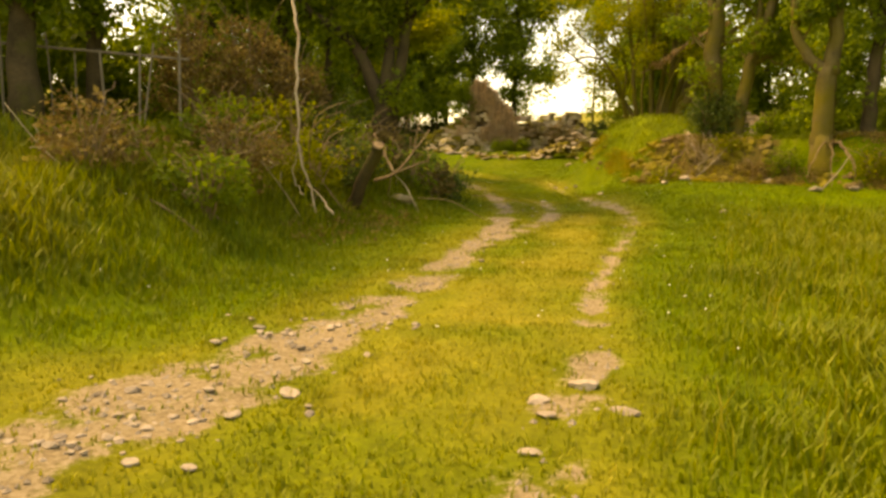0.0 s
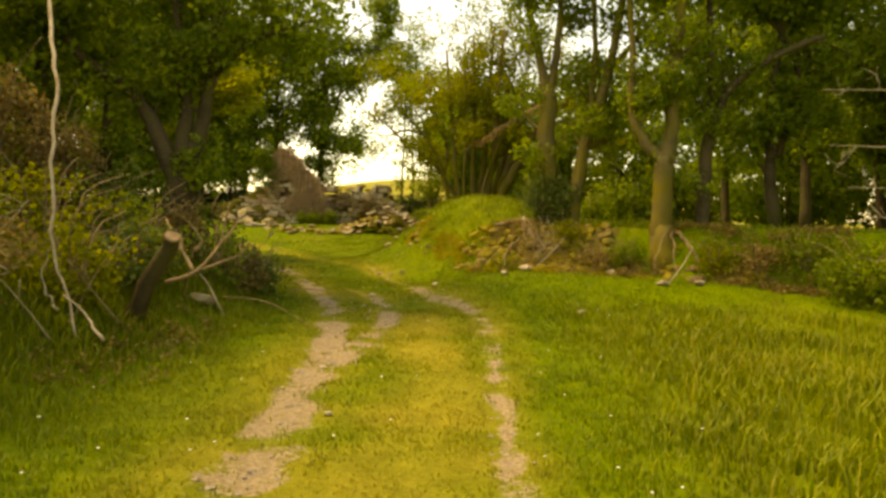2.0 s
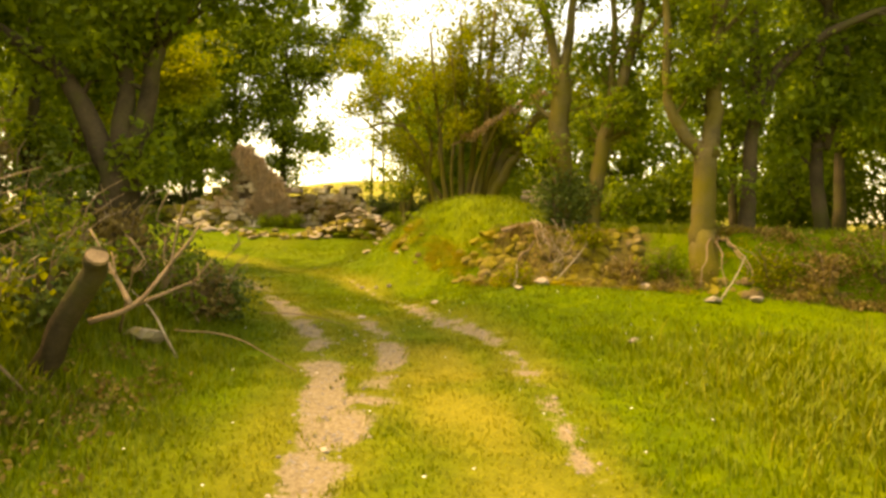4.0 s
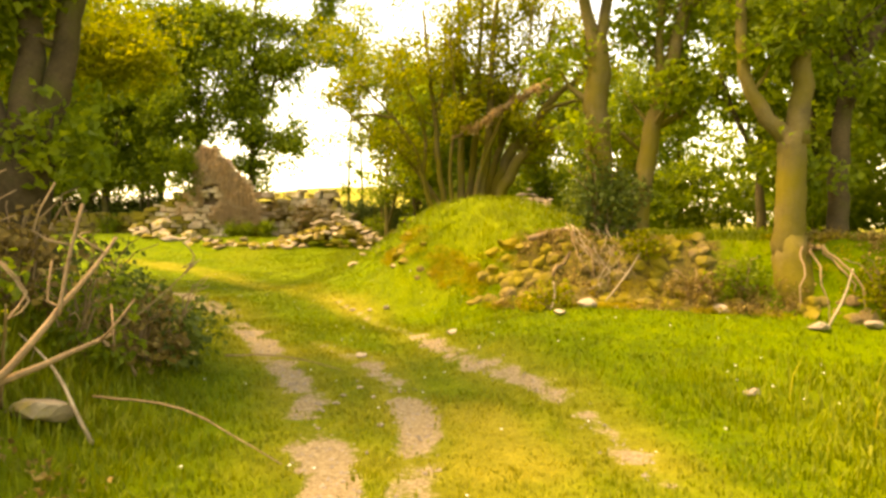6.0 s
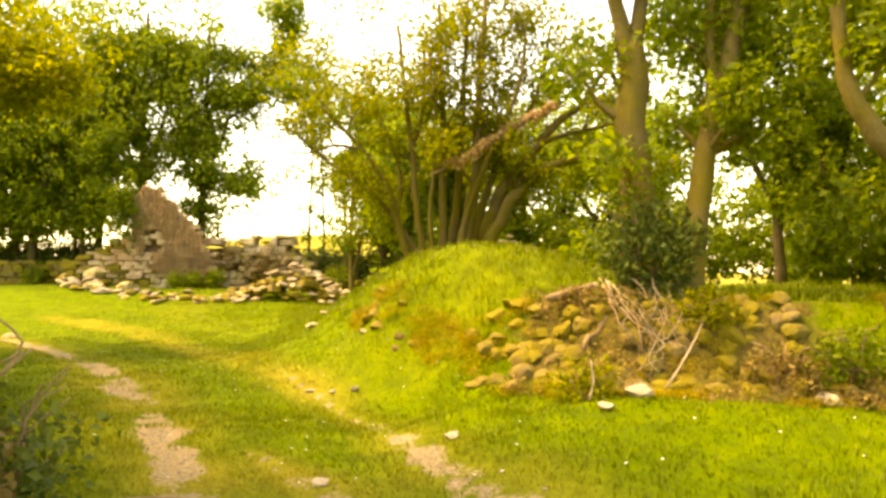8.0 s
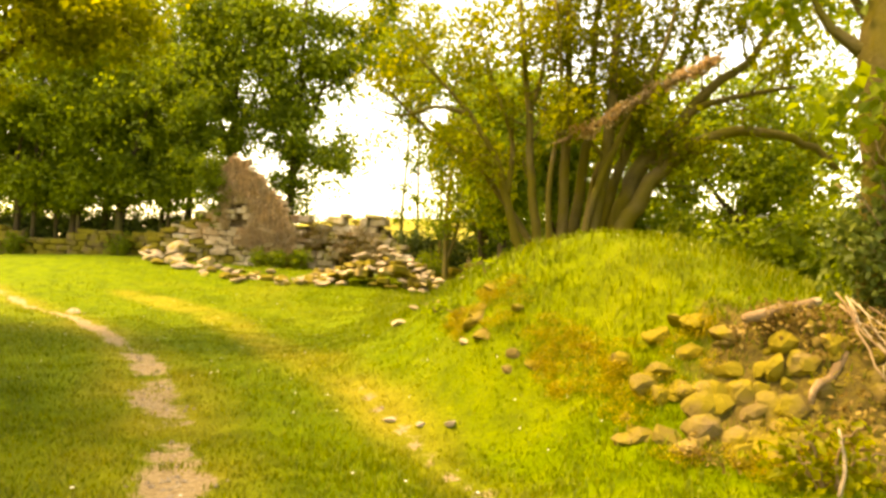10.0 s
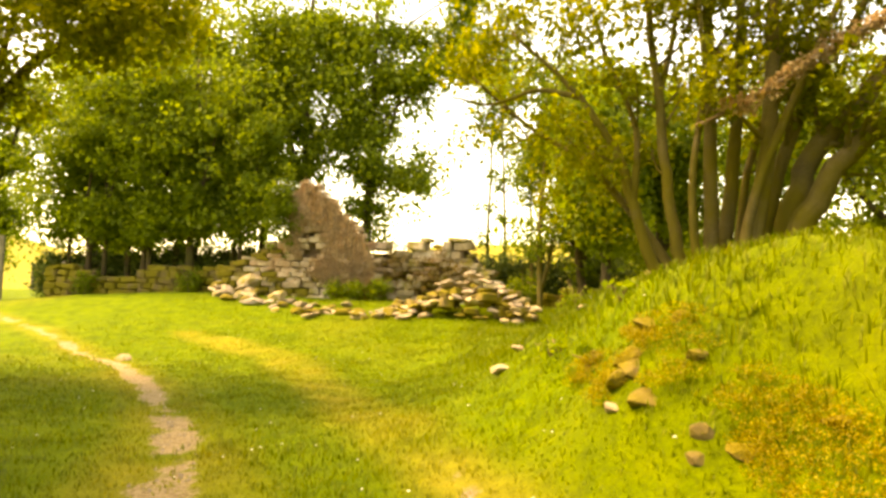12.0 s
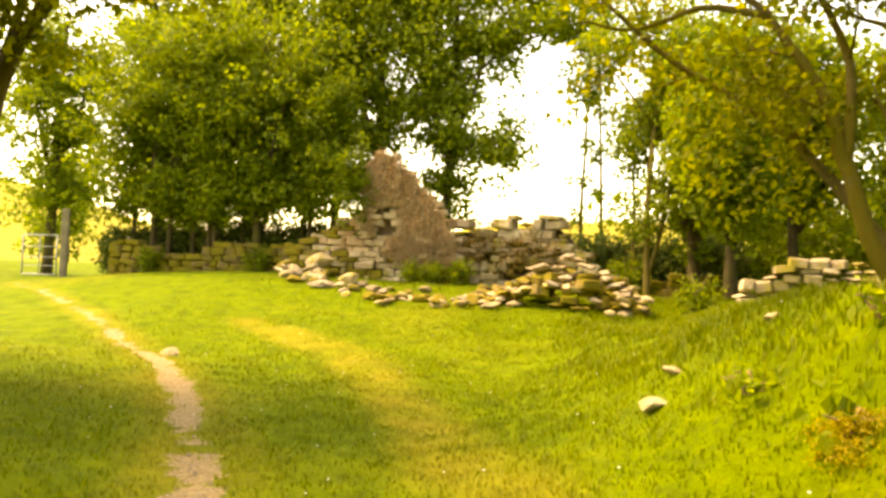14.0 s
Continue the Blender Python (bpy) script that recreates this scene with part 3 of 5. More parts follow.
haw = tree("hawthorn_tree", "many-stemmed mossy hawthorn clump arching out over the mound", (0.3, 18.8, 1.45),
     [([(-0.38, 0, 0), (-0.55, 0, 0.7), (-0.66, 0.0, 1.5), (-0.74, 0.1, 2.5), (-0.85, 0.1, 3.4), (-1.0, 0.3, 4.8)], 0.085, 0.03),
      ([(-0.74, 0.1, 2.4), (-0.55, 0.2, 3.2), (-0.5, 0.3, 4.6)], 0.04, 0.02),
      ([(-0.2, 0.1, 0), (-0.17, 0.1, 2.1), (-0.2, 0.2, 3.5), (-0.25, 0.3, 5.2)], 0.095, 0.03),
      ([(-0.1, 0.3, 0), (0.1, 0.3, 1.8), (0.2, 0.4, 3.5), (0.3, 0.5, 5.4)], 0.10, 0.03),
      ([(0.05, -0.1, 0), (0.38, -0.1, 1.8), (0.46, 0, 3.5), (0.6, 0.1, 5.3)], 0.12, 0.04),
      ([(0.3, -0.1, -0.05), (0.62, -0.15, 0.8), (1.0, -0.2, 1.5), (1.5, -0.25, 2.02), (2.25, -0.3, 2.25), (3.0, -0.3, 2.1), (3.5, -0.3, 1.7)], 0.16, 0.035),
      ([(0.42, 0.1, -0.05), (0.62, 0.1, 0.95), (0.85, 0.1, 1.7), (1.3, 0.1, 2.2), (1.7, 0.1, 2.8), (2.3, 0.1, 3.3), (2.9, 0.2, 4.2)], 0.17, 0.04),
      ([(0.85, 0.1, 1.65), (1.5, 0.0, 2.5), (2.1, -0.1, 2.75), (2.9, -0.2, 2.9)], 0.08, 0.025),
      ([(0.2, 0.2, 0), (0.55, 0.3, 1.5), (1.0, 0.5, 2.6), (1.6, 0.6, 3.6), (1.9, 0.7, 5.0)], 0.10, 0.025),
      ([(0.0, -0.2, 0), (0.22, -0.25, 1.3), (0.75, -0.3, 2.6), (1.15, -0.3, 3.6), (1.3, -0.2, 4.8)], 0.07, 0.02),
      ([(-0.42, 0.1, -0.05), (-0.79, 0.15, 0.52), (-1.0, 0.2, 1.2), (-1.16, 0.2, 1.75), (-1.42, 0.2, 2.2), (-1.72, 0.2, 2.6), (-2.4, 0.3, 3.3)], 0.085, 0.02),
      ([(-1.6, 0.2, 2.45), (-2.1, 0.2, 2.55), (-2.6, 0.2, 2.4), (-3.1, 0.2, 2.5)], 0.04, 0.012),
      ([(-1.0, 0.2, 1.2), (-0.95, 0.4, 2.1), (-1.3, 0.6, 3.1), (-1.6, 0.8, 4.2)], 0.05, 0.015),
      ([(-0.3, 0.3, 0), (-0.85, 0.7, 1.0), (-1.5, 1.0, 1.8), (-2.3, 1.2, 2.4), (-3.0, 1.0, 3.0)], 0.07, 0.02),
      ([(-0.3, -0.1, 0), (-0.42, -0.2, 1.3), (-0.3, -0.3, 2.6), (-0.45, -0.2, 4.2)], 0.055, 0.02),
      ([(0.1, 0.4, 0), (0.3, 0.6, 1.6), (0.75, 0.8, 3.0), (0.9, 0.9, 4.8)], 0.06, 0.02)],
     [((-0.3, 0.6, 5.0), (2.4, 1.9, 1.4)), ((-2.2, 0.9, 3.5), (1.5, 1.2, 1.0)), ((-2.7, 0.5, 4.5), (1.3, 1.1, 0.8)), ((2.0, 0.3, 4.4), (1.5, 1.3, 1.2)), ((-1.6, 1.2, 1.6), (0.9, 0.8, 0.8))], 290, 4, M_BARK, M_LEAF_YELLOW, per=26, size=0.085, radius=0.32)
st, tips = ([], []), []
rd = np.random.default_rng(77)
limb(st, rd, [(1.75, -0.5, 3.15), (1.35, -0.5, 2.95), (0.78, -0.5, 2.62), (0.15, -0.5, 2.2), (-0.42, -0.5, 1.92)], 0.055, 0.02, tips, 1, 0.35, 6)
dead = part("dead_branch", mesh_of("dead_branch", *st, M_TWIG, True), haw, "broken branch with withered brown leaves")
spine = [Vector(p) for p in bezier_like([(1.75, -0.5, 3.15), (1.35, -0.5, 2.95), (0.78, -0.5, 2.62), (0.15, -0.5, 2.2), (-0.1, -0.5, 2.1)], 8, 0.03, rd)]
part("withered_leaves", leaf_cloud("withered_leaves", spine, 46, 0.11, 0.06, M_LEAF_DRY, rd), dead)

# ---- trees behind the ruin ----
rngt = np.random.default_rng(21)
ROW = "row of slim trees by the ruin"
for x, y, h, r, lx in ((-17.8, 31.9, 8.0, 0.09, -0.8), (-17.0, 31.6, 8.5, 0.12, -0.5), (-15.8, 32.0, 8.5, 0.10, 0.3), (-15.1, 31.8, 9.0, 0.13, 0.2), (-14.3, 32.2, 9.0, 0.11, 0.5), (-13.3, 31.7, 9.0, 0.17, -0.2), (-12.4, 32.3, 8.5, 0.1, 0.4), (-17.4, 32.5, 8.0, 0.08, 0.3), (-16.3, 31.5, 8.2, 0.09, -0.3), (-14.7, 31.5, 8.4, 0.08, -0.4), (-13.8, 32.5, 8.6, 0.09, 0.3), (-11.7, 31.8, 8.0, 0.08, -0.3)):
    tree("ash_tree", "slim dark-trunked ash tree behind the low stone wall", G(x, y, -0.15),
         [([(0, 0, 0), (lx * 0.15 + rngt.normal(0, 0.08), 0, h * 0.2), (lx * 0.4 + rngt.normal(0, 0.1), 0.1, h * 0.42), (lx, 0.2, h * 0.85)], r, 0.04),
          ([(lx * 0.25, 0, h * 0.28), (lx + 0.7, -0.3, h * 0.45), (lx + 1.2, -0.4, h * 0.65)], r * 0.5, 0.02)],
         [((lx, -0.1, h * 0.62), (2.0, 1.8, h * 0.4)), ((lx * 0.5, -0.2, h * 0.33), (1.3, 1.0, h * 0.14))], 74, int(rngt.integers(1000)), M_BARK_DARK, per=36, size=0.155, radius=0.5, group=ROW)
# boughs that reach out over the gap beside the ruin
OVERHANG = [([(0.1, 0, 5.6), (1.4, -0.2, 6.7), (2.6, -0.3, 7.2), (3.9, -0.3, 7.3)], 0.07, 0.015),
            ([(0.1, 0, 6.6), (1.3, 0.2, 7.9), (2.6, 0.2, 8.6), (4.2, 0.1, 8.5)], 0.07, 0.015),
            ([(0.15, 0, 7.5), (1.2, -0.1, 9.0), (2.4, -0.1, 9.8), (3.4, -0.1, 10.2)], 0.06, 0.015),
            ([(0.1, 0, 3.4), (0.8, -0.5, 4.0), (1.6, -0.8, 4.1), (2.2, -0.9, 3.6)], 0.05, 0.012)]
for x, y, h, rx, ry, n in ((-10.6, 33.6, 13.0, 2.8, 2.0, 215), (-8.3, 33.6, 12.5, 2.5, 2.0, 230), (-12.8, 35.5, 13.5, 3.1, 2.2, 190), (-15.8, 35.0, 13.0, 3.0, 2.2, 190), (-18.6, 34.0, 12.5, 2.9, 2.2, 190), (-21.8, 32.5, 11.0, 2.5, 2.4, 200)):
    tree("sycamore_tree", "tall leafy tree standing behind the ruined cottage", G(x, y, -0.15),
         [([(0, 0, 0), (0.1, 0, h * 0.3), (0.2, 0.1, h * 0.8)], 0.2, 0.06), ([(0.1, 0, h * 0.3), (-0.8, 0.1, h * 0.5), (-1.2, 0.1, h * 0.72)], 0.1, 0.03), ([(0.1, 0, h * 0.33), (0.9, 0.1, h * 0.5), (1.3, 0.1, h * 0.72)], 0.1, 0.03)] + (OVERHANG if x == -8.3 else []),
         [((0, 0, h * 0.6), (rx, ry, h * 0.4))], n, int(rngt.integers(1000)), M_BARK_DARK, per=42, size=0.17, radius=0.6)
SAP = "saplings in the gap"
for x, y, h, lx, n in ((-4.4, 34.5, 10.4, 0.3, 130), (-3.7, 34.0, 9.2, -0.3, 120), (-2.75, 32.2, 5.5, -0.1, 90)):
    tree("sapling", "thin pale-stemmed sapling with sparse leaves", G(x, y, -0.1),
         [([(0, 0, 0), (lx * 0.3, 0, h * 0.4), (lx, 0.1, h * 0.95)], 0.07, 0.02)], [((lx * 0.7, 0, h * 0.76), (1.25 if h > 8 else 0.8, 0.9, h * 0.22))], n, int(rngt.integers(1000)), per=22, size=0.12, radius=0.3, group=SAP, level=1)
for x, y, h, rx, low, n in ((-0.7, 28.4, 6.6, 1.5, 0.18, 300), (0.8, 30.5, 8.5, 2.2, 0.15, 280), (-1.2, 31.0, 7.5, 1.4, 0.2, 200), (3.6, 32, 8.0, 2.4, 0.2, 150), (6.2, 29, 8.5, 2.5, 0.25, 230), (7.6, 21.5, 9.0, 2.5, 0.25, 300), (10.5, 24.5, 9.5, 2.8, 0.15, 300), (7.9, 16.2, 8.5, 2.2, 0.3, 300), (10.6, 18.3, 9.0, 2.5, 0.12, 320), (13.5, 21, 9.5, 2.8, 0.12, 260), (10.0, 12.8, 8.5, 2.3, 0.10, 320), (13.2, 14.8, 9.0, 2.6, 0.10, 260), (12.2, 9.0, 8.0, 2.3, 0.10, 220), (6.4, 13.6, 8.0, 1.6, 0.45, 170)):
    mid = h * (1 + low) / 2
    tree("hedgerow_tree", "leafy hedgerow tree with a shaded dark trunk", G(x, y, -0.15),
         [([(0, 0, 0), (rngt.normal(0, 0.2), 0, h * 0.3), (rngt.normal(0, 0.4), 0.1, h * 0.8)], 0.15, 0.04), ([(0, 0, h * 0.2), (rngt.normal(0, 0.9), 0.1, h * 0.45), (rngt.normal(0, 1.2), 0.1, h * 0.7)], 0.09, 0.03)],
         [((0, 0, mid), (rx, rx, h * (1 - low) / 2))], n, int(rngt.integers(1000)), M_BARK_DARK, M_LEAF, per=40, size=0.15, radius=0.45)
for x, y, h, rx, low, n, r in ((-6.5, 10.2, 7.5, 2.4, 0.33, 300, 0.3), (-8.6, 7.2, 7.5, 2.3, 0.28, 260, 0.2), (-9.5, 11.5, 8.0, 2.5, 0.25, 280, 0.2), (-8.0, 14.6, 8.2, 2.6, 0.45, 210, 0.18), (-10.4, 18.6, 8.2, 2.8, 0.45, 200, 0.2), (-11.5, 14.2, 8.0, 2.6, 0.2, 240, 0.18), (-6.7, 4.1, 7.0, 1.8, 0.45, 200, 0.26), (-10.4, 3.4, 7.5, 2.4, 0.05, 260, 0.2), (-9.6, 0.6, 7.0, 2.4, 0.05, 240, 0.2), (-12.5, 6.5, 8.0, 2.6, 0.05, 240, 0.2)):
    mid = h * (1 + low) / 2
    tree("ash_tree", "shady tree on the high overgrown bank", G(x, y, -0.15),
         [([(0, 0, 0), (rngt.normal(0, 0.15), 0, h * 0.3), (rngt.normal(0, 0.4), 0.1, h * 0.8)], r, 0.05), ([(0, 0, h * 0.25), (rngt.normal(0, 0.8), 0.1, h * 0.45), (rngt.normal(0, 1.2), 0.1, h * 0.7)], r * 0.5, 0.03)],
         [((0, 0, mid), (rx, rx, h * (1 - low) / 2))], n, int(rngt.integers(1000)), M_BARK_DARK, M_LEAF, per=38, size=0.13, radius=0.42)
tree("sycamore_tree", "leaning tree whose bright leaves overhang the grass", G(-11.6, 20.4, -0.15),
     [([(0, 0, 0), (0.8, -0.3, 2.2), (1.9, -0.8, 3.8), (3.6, -1.4, 4.6), (5.2, -1.7, 4.9)], 0.18, 0.03), ([(0.9, -0.4, 2.6), (1.5, -0.4, 4.4), (2.2, -0.4, 6.6)], 0.1, 0.03)],
     [((4.3, -1.6, 4.9), (2.0, 1.8, 1.1)), ((2.4, -0.8, 6.2), (2.4, 2.0, 1.6))], 240, 88, M_BARK_DARK, M_LEAF_YELLOW, per=34, size=0.12, radius=0.36)
tree("ash_tree", "slim pale two-stemmed tree at the edge of the gap", G(-2.35, 30.0, -0.12),
     [([(0, 0, 0), (-0.03, 0, 1.2), (-0.05, 0, 2.4), (0.1, 0.1, 4.4), (0.4, 0.1, 6.4)], 0.10, 0.03), ([(0.0, 0, 0.7), (0.25, 0, 1.6), (0.42, 0.05, 2.6), (0.7, 0.1, 4.6)], 0.065, 0.025), ([(0.1, 0.1, 4.0), (-0.6, 0.0, 5.0), (-1.2, 0, 5.8)], 0.04, 0.015)],
     [((0.6, 0, 5.2), (1.1, 1.1, 1.7)), ((-0.5, 0, 6.2), (1.0, 0.9, 0.8))], 120, 131, M_BARK, M_LEAF, per=28, size=0.12, radius=0.36)
for k, (x, y) in enumerate(((-17.6, 32.8), (-16.2, 33.1), (-14.8, 33.0), (-13.6, 33.2), (-12.2, 33.0), (-18.9, 32.6), (-16.9, 32.3), (-15.5, 32.5), (-14.2, 32.4), (-13.0, 32.5), (-11.6, 32.6), (-18.2, 32.0), (-3.6, 32.8), (-2.7, 32.9), (-1.7, 32.6), (-4.3, 33.4), (-0.6, 32.8))):
    SHRUBS.append((x, y, 500 + k))
# far tree lines that close the view
for x, y in ((-34, 46), (-30, 52), (16, 34), (20, 27), (19, 19), (18, 11), (10, 36), (2, 42), (-15, 10), (-15, 4), (-14, -3), (16, 3), (6, 37), (13, 30), (16, 24), (16, 16), (15, 7), (-1, 38), (24, 34), (24, 22)):
    tree("hedgerow_tree", "distant leafy tree along the field boundary", G(x, y, -0.2), [([(0, 0, 0), (0.1, 0, 3), (0.2, 0, 6.5)], 0.22, 0.06)],
         [((0, 0, 4.3), (3.2, 3.2, 4.4))], 140, int(rngt.integers(1000)), M_BARK_DARK, M_LEAF, per=34, size=0.26, radius=0.7, level=1)


# ---- undergrowth ----
def bush(name, label, at, radii, clumps, seed, leaf, per=30, size=0.07, stems=10, stem_mat=None, category="bush"):
    rng = np.random.default_rng(seed)
    ob = thing(name, at, label, category)
    for _ in range(stems):
        st = ([], [])
        a, f = rng.uniform(0, 2 * math.pi), rng.uniform(0.5, 1.1)
        tip = (radii[0] * f * math.cos(a), radii[1] * f * math.sin(a), radii[2] * rng.uniform(0.5, 1.3))
        tube(st, bezier_like([(tip[0] * 0.1, tip[1] * 0.1, -0.1), (tip[0] * 0.45, tip[1] * 0.45, tip[2] * 0.75), tip], 3, 0.015, rng), [0.012 - 0.0013 * q for q in range(7)], 4)
        part("stem", mesh_of("stem", *st, stem_mat or M_TWIG, True), ob)
    if clumps:
        part("foliage", leaf_cloud("foliage", in_ellipsoids([((0, 0, radii[2] * 0.5), (radii[0], radii[1], radii[2] * 0.6))], clumps, rng, 0.4), per, 0.2 + 0.1 * (radii[0] > 1.4), size, leaf, rng), ob)
    return ob


rb = np.random.default_rng(41)
hx = rb.uniform(0.5, 7.0, 1300)
hy = np.interp(hx, EDGE_X, EDGE_Y) + rb.uniform(-0.3, 0.8, 1300)
patchy = value_noise(hx, hy, 1.8, 12) > 0.5
hx, hy = hx[patchy], hy[patchy]
litter = leaf_cloud("bank_litter", np.stack([hx, hy, land(hx, hy) + 0.04], 1), 20, 0.16, 0.045, M_BRACKEN, rb, 0.5)
tagged(new("bank_litter", litter), "brown bracken and dead leaves over the bank", "undergrowth", kind="stuff")
lx, ly = rb.normal(-2.5, 0.25, 90), rb.uniform(4.0, 7.4, 90)
tagged(new("leaf_litter", leaf_cloud("leaf_litter", np.stack([lx, ly, land(lx, ly) + 0.05], 1), 12, 0.14, 0.05, M_BRACKEN, rb, 0.3)), "brown fallen leaves at the foot of the bank", "leaves", kind="stuff")
bush("ivy_bush", "dark ivy bush round the foot of the trunks", G(1.95, 13.35, 0.0), (0.55, 0.35, 0.95), 80, 31, M_LEAF_DARK, 30, 0.07, 8)
rngb = np.random.default_rng(33)
for k, (x, y, s) in enumerate(((-2.9, 3.2, 0.7), (-3.4, 4.3, 0.8), (-3.1, 5.6, 0.8), (-3.2, 6.9, 0.7), (-3.6, 7.9, 0.8), (-3.6, 9.0, 0.8), (-3.9, 6.4, 1.0), (-4.4, 8.4, 1.0), (-4.6, 5.6, 0.9), (-3.9, 2.6, 0.8), (-5.4, 7.6, 1.1), (-2.75, 10.1, 0.6), (-3.1, 9.1, 0.6), (-2.9, 9.7, 0.5), (-3.3, 7.4, 0.6), (-3.6, 10.4, 0.8))):
    bush("bramble_bush", "tangled bramble undergrowth on the bank", G(x, y), (0.85 * s, 0.8 * s, 1.05 * s), int(60 * s), 300 + k, (M_LEAF, M_BRACKEN, M_LEAF_YELLOW, M_LEAF_DARK)[k % 4], 24, 0.075, 14)
for k, (x, y, s) in enumerate(((-5.3, 7.3, 1.0), (-5.9, 6.6, 0.9), (-4.9, 8.2, 0.8))):
    bush("dead_bracken", "rust-brown stand of dead bracken on the bank top", G(x, y), (0.75 * s, 0.7 * s, 2.0 * s), 110, 330 + k, M_BRACKEN, 26, 0.075, 16)
for k, (x, y, s) in enumerate(((6.6, 10.3, 1.0), (7.4, 9.6, 1.2), (8.2, 10.4, 1.2), (8.4, 8.6, 1.1))):
    bush("nettle_bed", "bank of green nettles beside the field", G(x, y), (0.8 * s, 0.6 * s, 0.9 * s), 90, 340 + k, M_LEAF, 26, 0.08, 10)
for k, (x, y, s) in enumerate(((1.15, 12.55, 0.4), (2.85, 12.3, 0.45), (3.4, 12.15, 0.5), (4.7, 11.5, 0.5), (5.4, 11.3, 0.6), (6.1, 11.2, 0.65), (2.3, 12.75, 0.35))):
    bush("bank_weed", "scrubby yellow-green weeds rooted in the bank face", G(x, y), (0.8 * s, 0.6 * s, 0.8 * s), int(70 * s), 420 + k, (M_LEAF_YELLOW, M_BRACKEN, M_LEAF)[k % 3], 20, 0.06, 8)
for k, (x, y, s) in enumerate(((-8.1, 30.2, 0.5), (-6.9, 30.5, 0.6), (-7.6, 30.3, 0.5), (-2.9, 31.0, 0.9), (-4.0, 31.8, 0.8), (-1.4, 27.0, 0.7), (1.4, 20.0, 0.7), (3.2, 16.5, 0.6), (-13.0, 31.0, 0.7), (-16.5, 31.0, 0.8))):
    bush("weed_clump", "tall green weeds growing among the stones", G(x, y), (0.5 * s, 0.45 * s, 1.0 * s), int(60 * s), 360 + k, M_LEAF, 20, 0.09, 8)
for k, (x, y) in enumerate(((-1.2, 16.6), (-0.9, 17.2), (-1.5, 17.6))):
    bush("dock_plant", "low broad-leaved dock plant in the grass", G(x, y), (0.18, 0.18, 0.1), 6, 390 + k, M_LEAF, 6, 0.1, 4, category="plant")

# dead wood on the left bank
def stick(name, label, pts, r0, r1, seed, mat, level=0, spread=0.4, category="branch", sides=8):
    rng = np.random.default_rng(seed)
    st, tips = ([], []), []
    line = bezier_like(pts, 4, r0 * 0.2, rng)
    tube(st, line, [r0 + (r1 - r0) * k / (len(line) - 1) for k in range(len(line))], sides)
    if level:
        limb(st, rng, pts[len(pts) // 2:] if len(pts) > 3 else pts, (r0 + r1) / 2, r1, tips, level, spread, 5)
    return tagged(new(name, mesh_of(name, *st, mat, True)), label, category)


z0 = 0.2
white = thing("hanging_branch", (-2.36, 4.63, z0), "long pale dead branch hanging down to the bank", "branch")
for pts, r in (([(0, 0, 0.0), (-0.27, 0.15, 0.45), (-0.42, 0.25, 0.9), (-0.55, 0.45, 1.7), (-0.85, 0.9, 2.5), (-1.4, 1.6, 3.4), (-1.9, 2.3, 4.4)], 0.0155), ([(-0.42, 0.25, 0.75), (-0.52, 0.25, 0.55), (-0.46, 0.25, 0.32), (-0.3, 0.15, 0.2)], 0.008), ([(-0.2, 0.12, 0.35), (0.1, 0.0, 0.1), (0.28, -0.1, -0.02)], 0.01)):
    st = ([], [])
    line = bezier_like(pts, 5, 0.012, np.random.default_rng(8))
    tube(st, line, [r * (0.7 + 0.9 * k / len(line)) for k in range(len(line))], 6)
    part("bough" if r > 0.015 else "twig", mesh_of("bough", *st, M_DEADWOOD, True), white)
stump = thing("felled_trunk", G(-2.38, 6.1, 0.14), "sawn-off leaning trunk with a pale cut end", "log")
st = ([], [])
tube(st, bezier_like([(-0.75, 0.35, -0.5), (-0.35, 0.15, 0.25), (0.1, -0.1, 0.82), (0.25, -0.25, 1.0)], 3, 0.012, np.random.default_rng(3)), [0.11, 0.105, 0.1, 0.1, 0.095, 0.09, 0.09, 0.085, 0.085, 0.085], 10)
part("trunk", mesh_of("trunk", *st, M_BARK_DARK, True), stump)
st = ([], [])
tube(st, [(0.25, -0.25, 1.0), (0.262, -0.262, 1.016)], [0.08, 0.074], 12)
part("cut_face", mesh_of("cut_face", *st, M_TWIG), stump, "pale sawn cut face")
for pts, r, sd in (([(0.0, 0.1, 0.5), (0.3, 0.2, 0.62), (0.5, 0.45, 0.95), (0.62, 0.7, 1.25)], 0.028, 1), ([(0.28, 0.2, 0.62), (0.1, 0.3, 0.85), (-0.15, 0.4, 1.2)], 0.026, 2), ([(0.25, 0.2, 0.6), (0.5, 0.4, 0.72), (0.65, 0.6, 0.8)], 0.02, 3), ([(0.5, 0.4, 0.9), (0.52, 0.45, 1.15), (0.56, 0.5, 1.4)], 0.01, 4)):
    st, tips = ([], []), []
    limb(st, np.random.default_rng(sd), pts, r, 0.008, tips, 1, 0.35, 6)
    part("side_branch", mesh_of("side_branch", *st, M_TWIG, True), stump)
for k in range(26):
    x, y = rngb.uniform(-4.2, -2.4), rngb.uniform(2.4, 10.0)
    a, ln = rngb.uniform(0, 6.28), rngb.uniform(0.5, 1.1)
    b = height(x, y)
    stick("fallen_branch", "thin dead branch lying in the brambles", [(x, y, b + 0.02), (x + 0.5 * ln * math.cos(a), y + 0.5 * ln * math.sin(a), b + rngb.uniform(0.2, 0.5)), (x + ln * math.cos(a), y + ln * math.sin(a), b + rngb.uniform(0.3, 0.9))], rngb.uniform(0.008, 0.02), 0.004, 500 + k, M_DEADWOOD if k % 3 == 0 else M_TWIG, 1, 0.3, sides=5)
